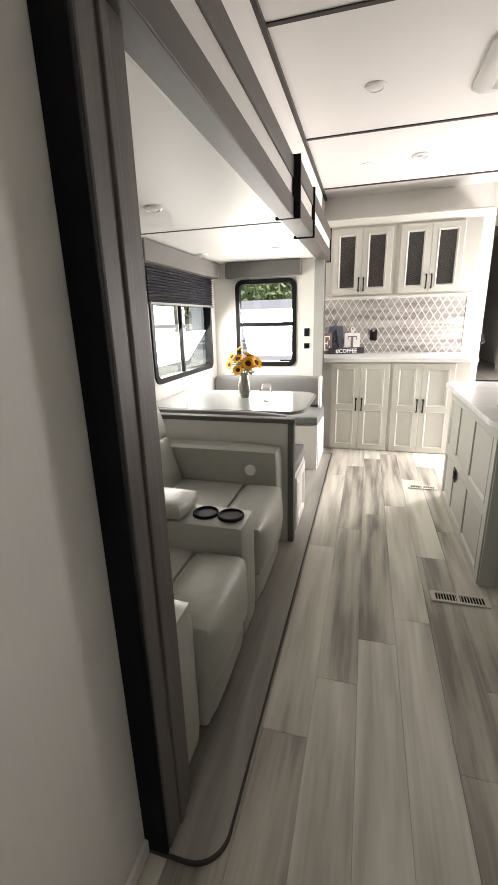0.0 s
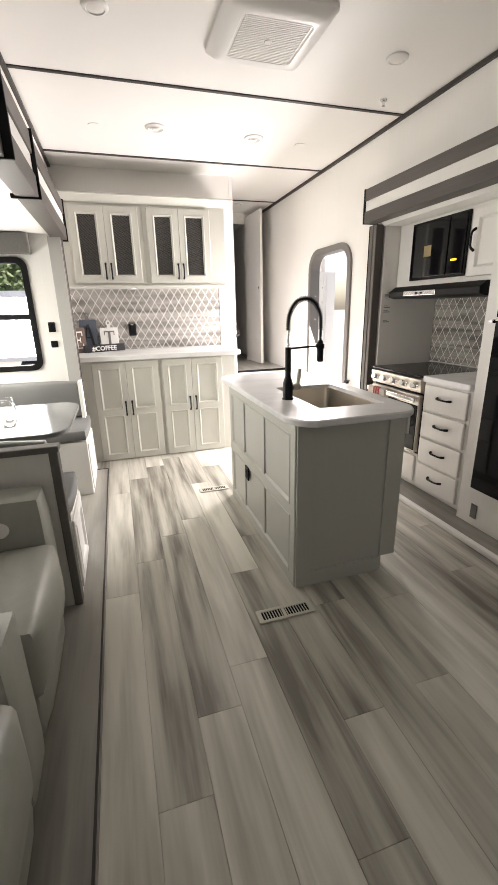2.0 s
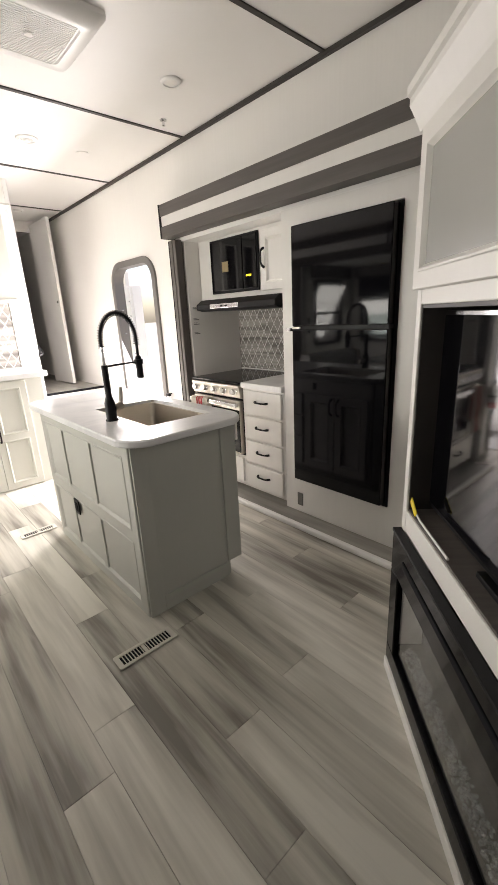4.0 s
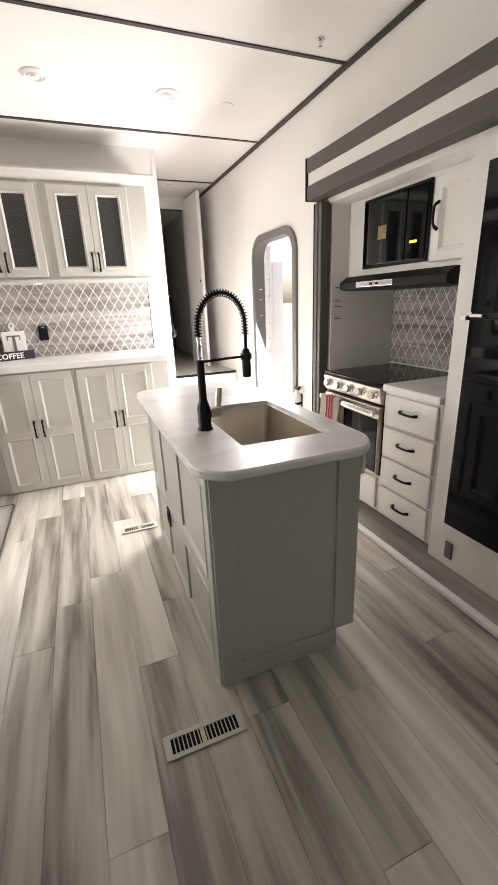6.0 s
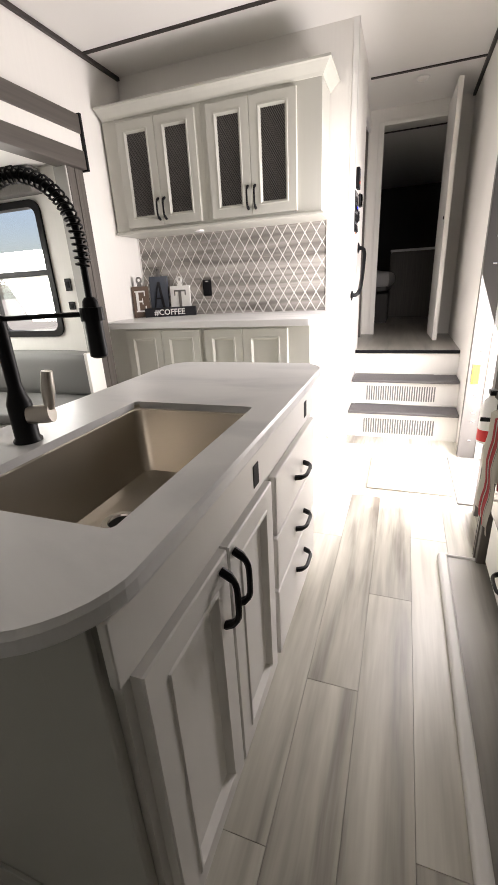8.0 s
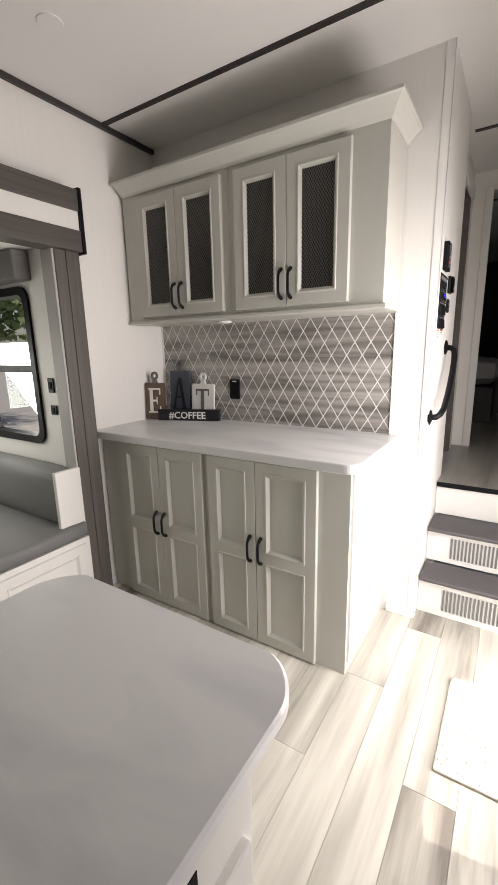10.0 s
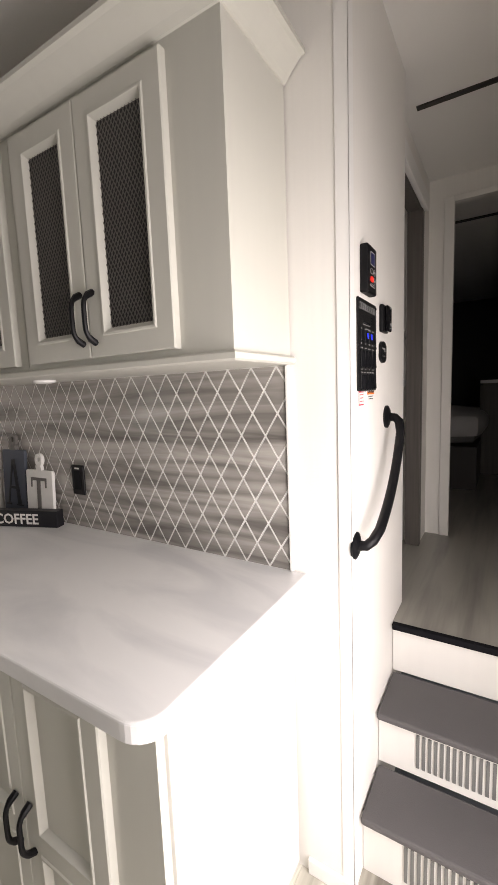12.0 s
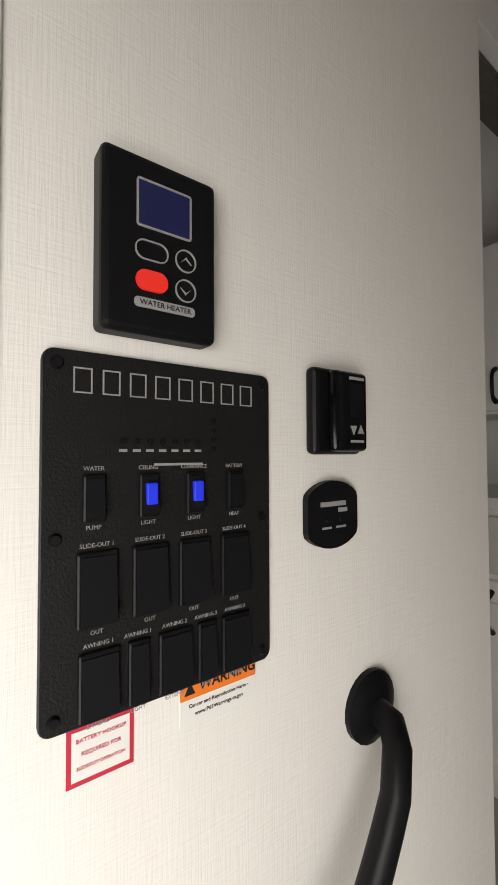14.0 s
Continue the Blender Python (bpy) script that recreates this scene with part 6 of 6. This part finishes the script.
part("top", cubes((-0.01, 0.685, -0.025, 0.57, 0.852, 0.888), bevel=0.004), QUARTZ, van)
for x0 in (0.02, 0.35):
    part("drawer", cubes((x0, x0 + 0.31, -0.018, 0, 0.66, 0.83), bevel=0.003), CAB, van)
    handle(part("door", framed(x0, x0 + 0.31, 0.05, 0.64, (), 0.05), CABW, van), x0 + 0.15, 0.55, 0.12, True, -0.02)
med = thing("bathroom_cabinet", pose(0.40, 6.50, 1.76), "pale bathroom wall cabinet with black handle", "cabinet")
part("body", cubes((0, 0.63, 0, 0.295, 0, 0.62)), CABW, med)
for x0, hx in ((0.01, 0.28), (0.32, 0.36)):
    handle(part("door", framed(x0, x0 + 0.30, 0.01, 0.61, (), 0.05), CABW, med), hx, 0.10, 0.12, True, -0.02)

# ---- outside ----
gmat = material("gravel_lot", (0.32, 0.31, 0.28), 0.95, grain=0.4, grain_scale=(6, 6, 6), bump=0.6, bump_scale=20)
tagged(part("ground", cubes((-300, 300, -300, 300, -0.95, -0.90)), gmat), "pale gravel lot around the trailer", "ground", kind="structure")
TR = material("white_trailer_skin", (0.78, 0.78, 0.77), 0.3, mottle=0.03)
TRG = material("grey_trailer_graphic", (0.22, 0.24, 0.26), 0.35)


def trailer(m, length, label):
    t = thing("travel_trailer", m, label, "trailer", "parked trailers")
    part("body", prism(rounded(0, length, 0.55, 3.0, 0.18, 5), -1.2, 1.2, "y"), TR, t)
    part("stripe", cubes((0.15, length - 0.15, -1.215, -1.2, 1.0, 1.25), (0.3, length * 0.6, -1.214, -1.2, 1.32, 1.40)), TRG, t)
    for k in range(5):
        part("graphic", cubes((length * 0.35 + k * 0.32, length * 0.35 + k * 0.32 + 0.2, -1.213, -1.2, 1.95, 2.25)), TRG, t)
    for k in (0.12, 0.68):
        w_ = part("window", prism(rounded(length * k, length * k + 1.1, 1.6, 2.3, 0.08, 4), -1.225, -1.19, "y"), BLACK, t)
        part("pane", prism(rounded(length * k + 0.05, length * k + 1.05, 1.65, 2.25, 0.06, 4), -1.232, -1.224, "y"), GLOSS, w_)
    for k in (0.45, 0.56):
        w_ = part("wheel", lathe([(0.001, 0), (0.33, 0), (0.36, 0.03), (0.36, 0.19), (0.33, 0.22), (0.001, 0.22)], 24), RUBBER, t)
        w_.matrix_local = pose(length * k, -0.95, 0.36, 90, 0, 0)
    return t


trailer(pose(-4.6, -4.0, -0.90, 0, 0, 90), 9.0, "white travel trailer with grey stripes on the lot")
trailer(pose(-7.5, 19.0, -0.90, 0, 0, 0), 9.5, "white travel trailer parked beyond the end window")


LEAF = material("tree_leaf", (0.11, 0.17, 0.05), 0.6, grain=0.6, grain_scale=(1.2, 1.2, 1.2), mottle=0.3)
BARK = material("tree_bark", (0.09, 0.07, 0.05), 0.9, grain=0.5, grain_scale=(8, 8, 1))


def tree(x, y, h, seed):
    rg = random.Random(seed)
    t = thing("tree", pose(x, y, -0.90), "leafy green tree behind the trailers", "tree", "trees behind the lot")
    limbs = bmesh.new()
    tube([(0, 0, 0), (0.1, 0.05, h * 0.3), (0.0, 0.1, h * 0.75)], [h * 0.03, h * 0.022, h * 0.006], 8, limbs)
    ends = []
    for i in range(9):
        a, z = rg.uniform(0, math.tau), h * rg.uniform(0.3, 0.65)
        e = (h * 0.28 * math.cos(a), h * 0.28 * math.sin(a), z + h * rg.uniform(0.08, 0.25))
        ends.append(e)
        tube([(0.05, 0.05, z), (e[0] * 0.5, e[1] * 0.5, z + h * 0.08), e], [h * 0.012, h * 0.008, h * 0.003], 6, limbs)
    part("trunk", limbs, BARK, t)
    vs, fs = [], []
    for i in range(2600):
        c = rg.choice(ends)
        p = Vector(c) * rg.uniform(0.55, 1.1) + Vector((rg.gauss(0, 1), rg.gauss(0, 1), rg.gauss(0, 0.8))) * h * 0.075
        p.z = max(p.z, h * 0.25) + h * 0.06
        d1 = Vector((rg.uniform(-1, 1), rg.uniform(-1, 1), rg.uniform(-1, 1))).normalized() * h * 0.02
        d2 = d1.orthogonal().normalized() * h * 0.012
        k = len(vs)
        vs += [p - d1, p + d2, p + d1, p - d2]
        fs.append((k, k + 1, k + 2, k + 3))
    me = bpy.data.meshes.new("crown")
    me.from_pydata(vs, [], fs)
    me.materials.append(LEAF)
    c_ = new("crown", me)
    c_.parent = t


for x, y, h, s in ((-6, 27, 8, 1), (-1.5, 28.5, 9, 2), (-11, 26.5, 8, 3), (-13, 8, 9, 4), (-13.5, 1, 8, 5), (3, 29, 8, 6), (13, 8, 9, 7), (-4, 31, 11, 8), (-8.5, 30, 9, 9)):
    tree(x, y, h, s)

# ---- pieces: floor planks and tiles ----
PW_, PL_ = 0.155, 1.24
plank_mesh = {}
prnd = random.Random(11)


def plank(x0, x1, y0, y1, parent):
    key = (round(x1 - x0, 3), round(y1 - y0, 3))
    if key not in plank_mesh:
        w, l, b = key[0] / 2 - 0.0003, key[1] / 2 - 0.0003, 0.0006
        bm = bmesh.new()
        lo = [bm.verts.new(p) for p in ((-w, -l, -0.003), (w, -l, -0.003), (w, l, -0.003), (-w, l, -0.003))]
        hi = [bm.verts.new(p) for p in ((-w + b, -l + b, 0), (w - b, -l + b, 0), (w - b, l - b, 0), (-w + b, l - b, 0))]
        bm.faces.new(hi)
        for i in range(4):
            bm.faces.new((lo[i], lo[(i + 1) % 4], hi[(i + 1) % 4], hi[i]))
        ob = part("plank", bm, PLANK, parent)
        plank_mesh[key] = ob.data
    else:
        ob = new("plank", plank_mesh[key])
        ob.parent = parent
    ob.location = ((x0 + x1) / 2, (y0 + y1) / 2, 0)


ENDS = {1: 2.42, 2: 1.07, 3: 1.326, 4: 1.57, 5: 1.74, 6: 2.31, 7: 1.41, 8: 1.95}
x, x1 = LEFT, -0.408
col = 0
while x < RIGHT - 0.01:
    y = REAR - PL_ + ((ENDS.get(col, col * 0.437) - REAR) % PL_)
    while y < 5.0:
        a, b = max(y, REAR), min(y + PL_, 5.0)
        if b - a > 0.02:
            plank(x, x1, a, b, floor)
        y += PL_
    x, x1, col = x1, min(x1 + PW_, RIGHT), col + 1

diamonds(splash, -0.459, 0.981, 0.958, 1.520, pose(0, 4.889, 0))
diamonds(ks, 0.0, 1.055, 0.869, 1.442, pose(2.449, 3.467, 0, 0, 0, -90))
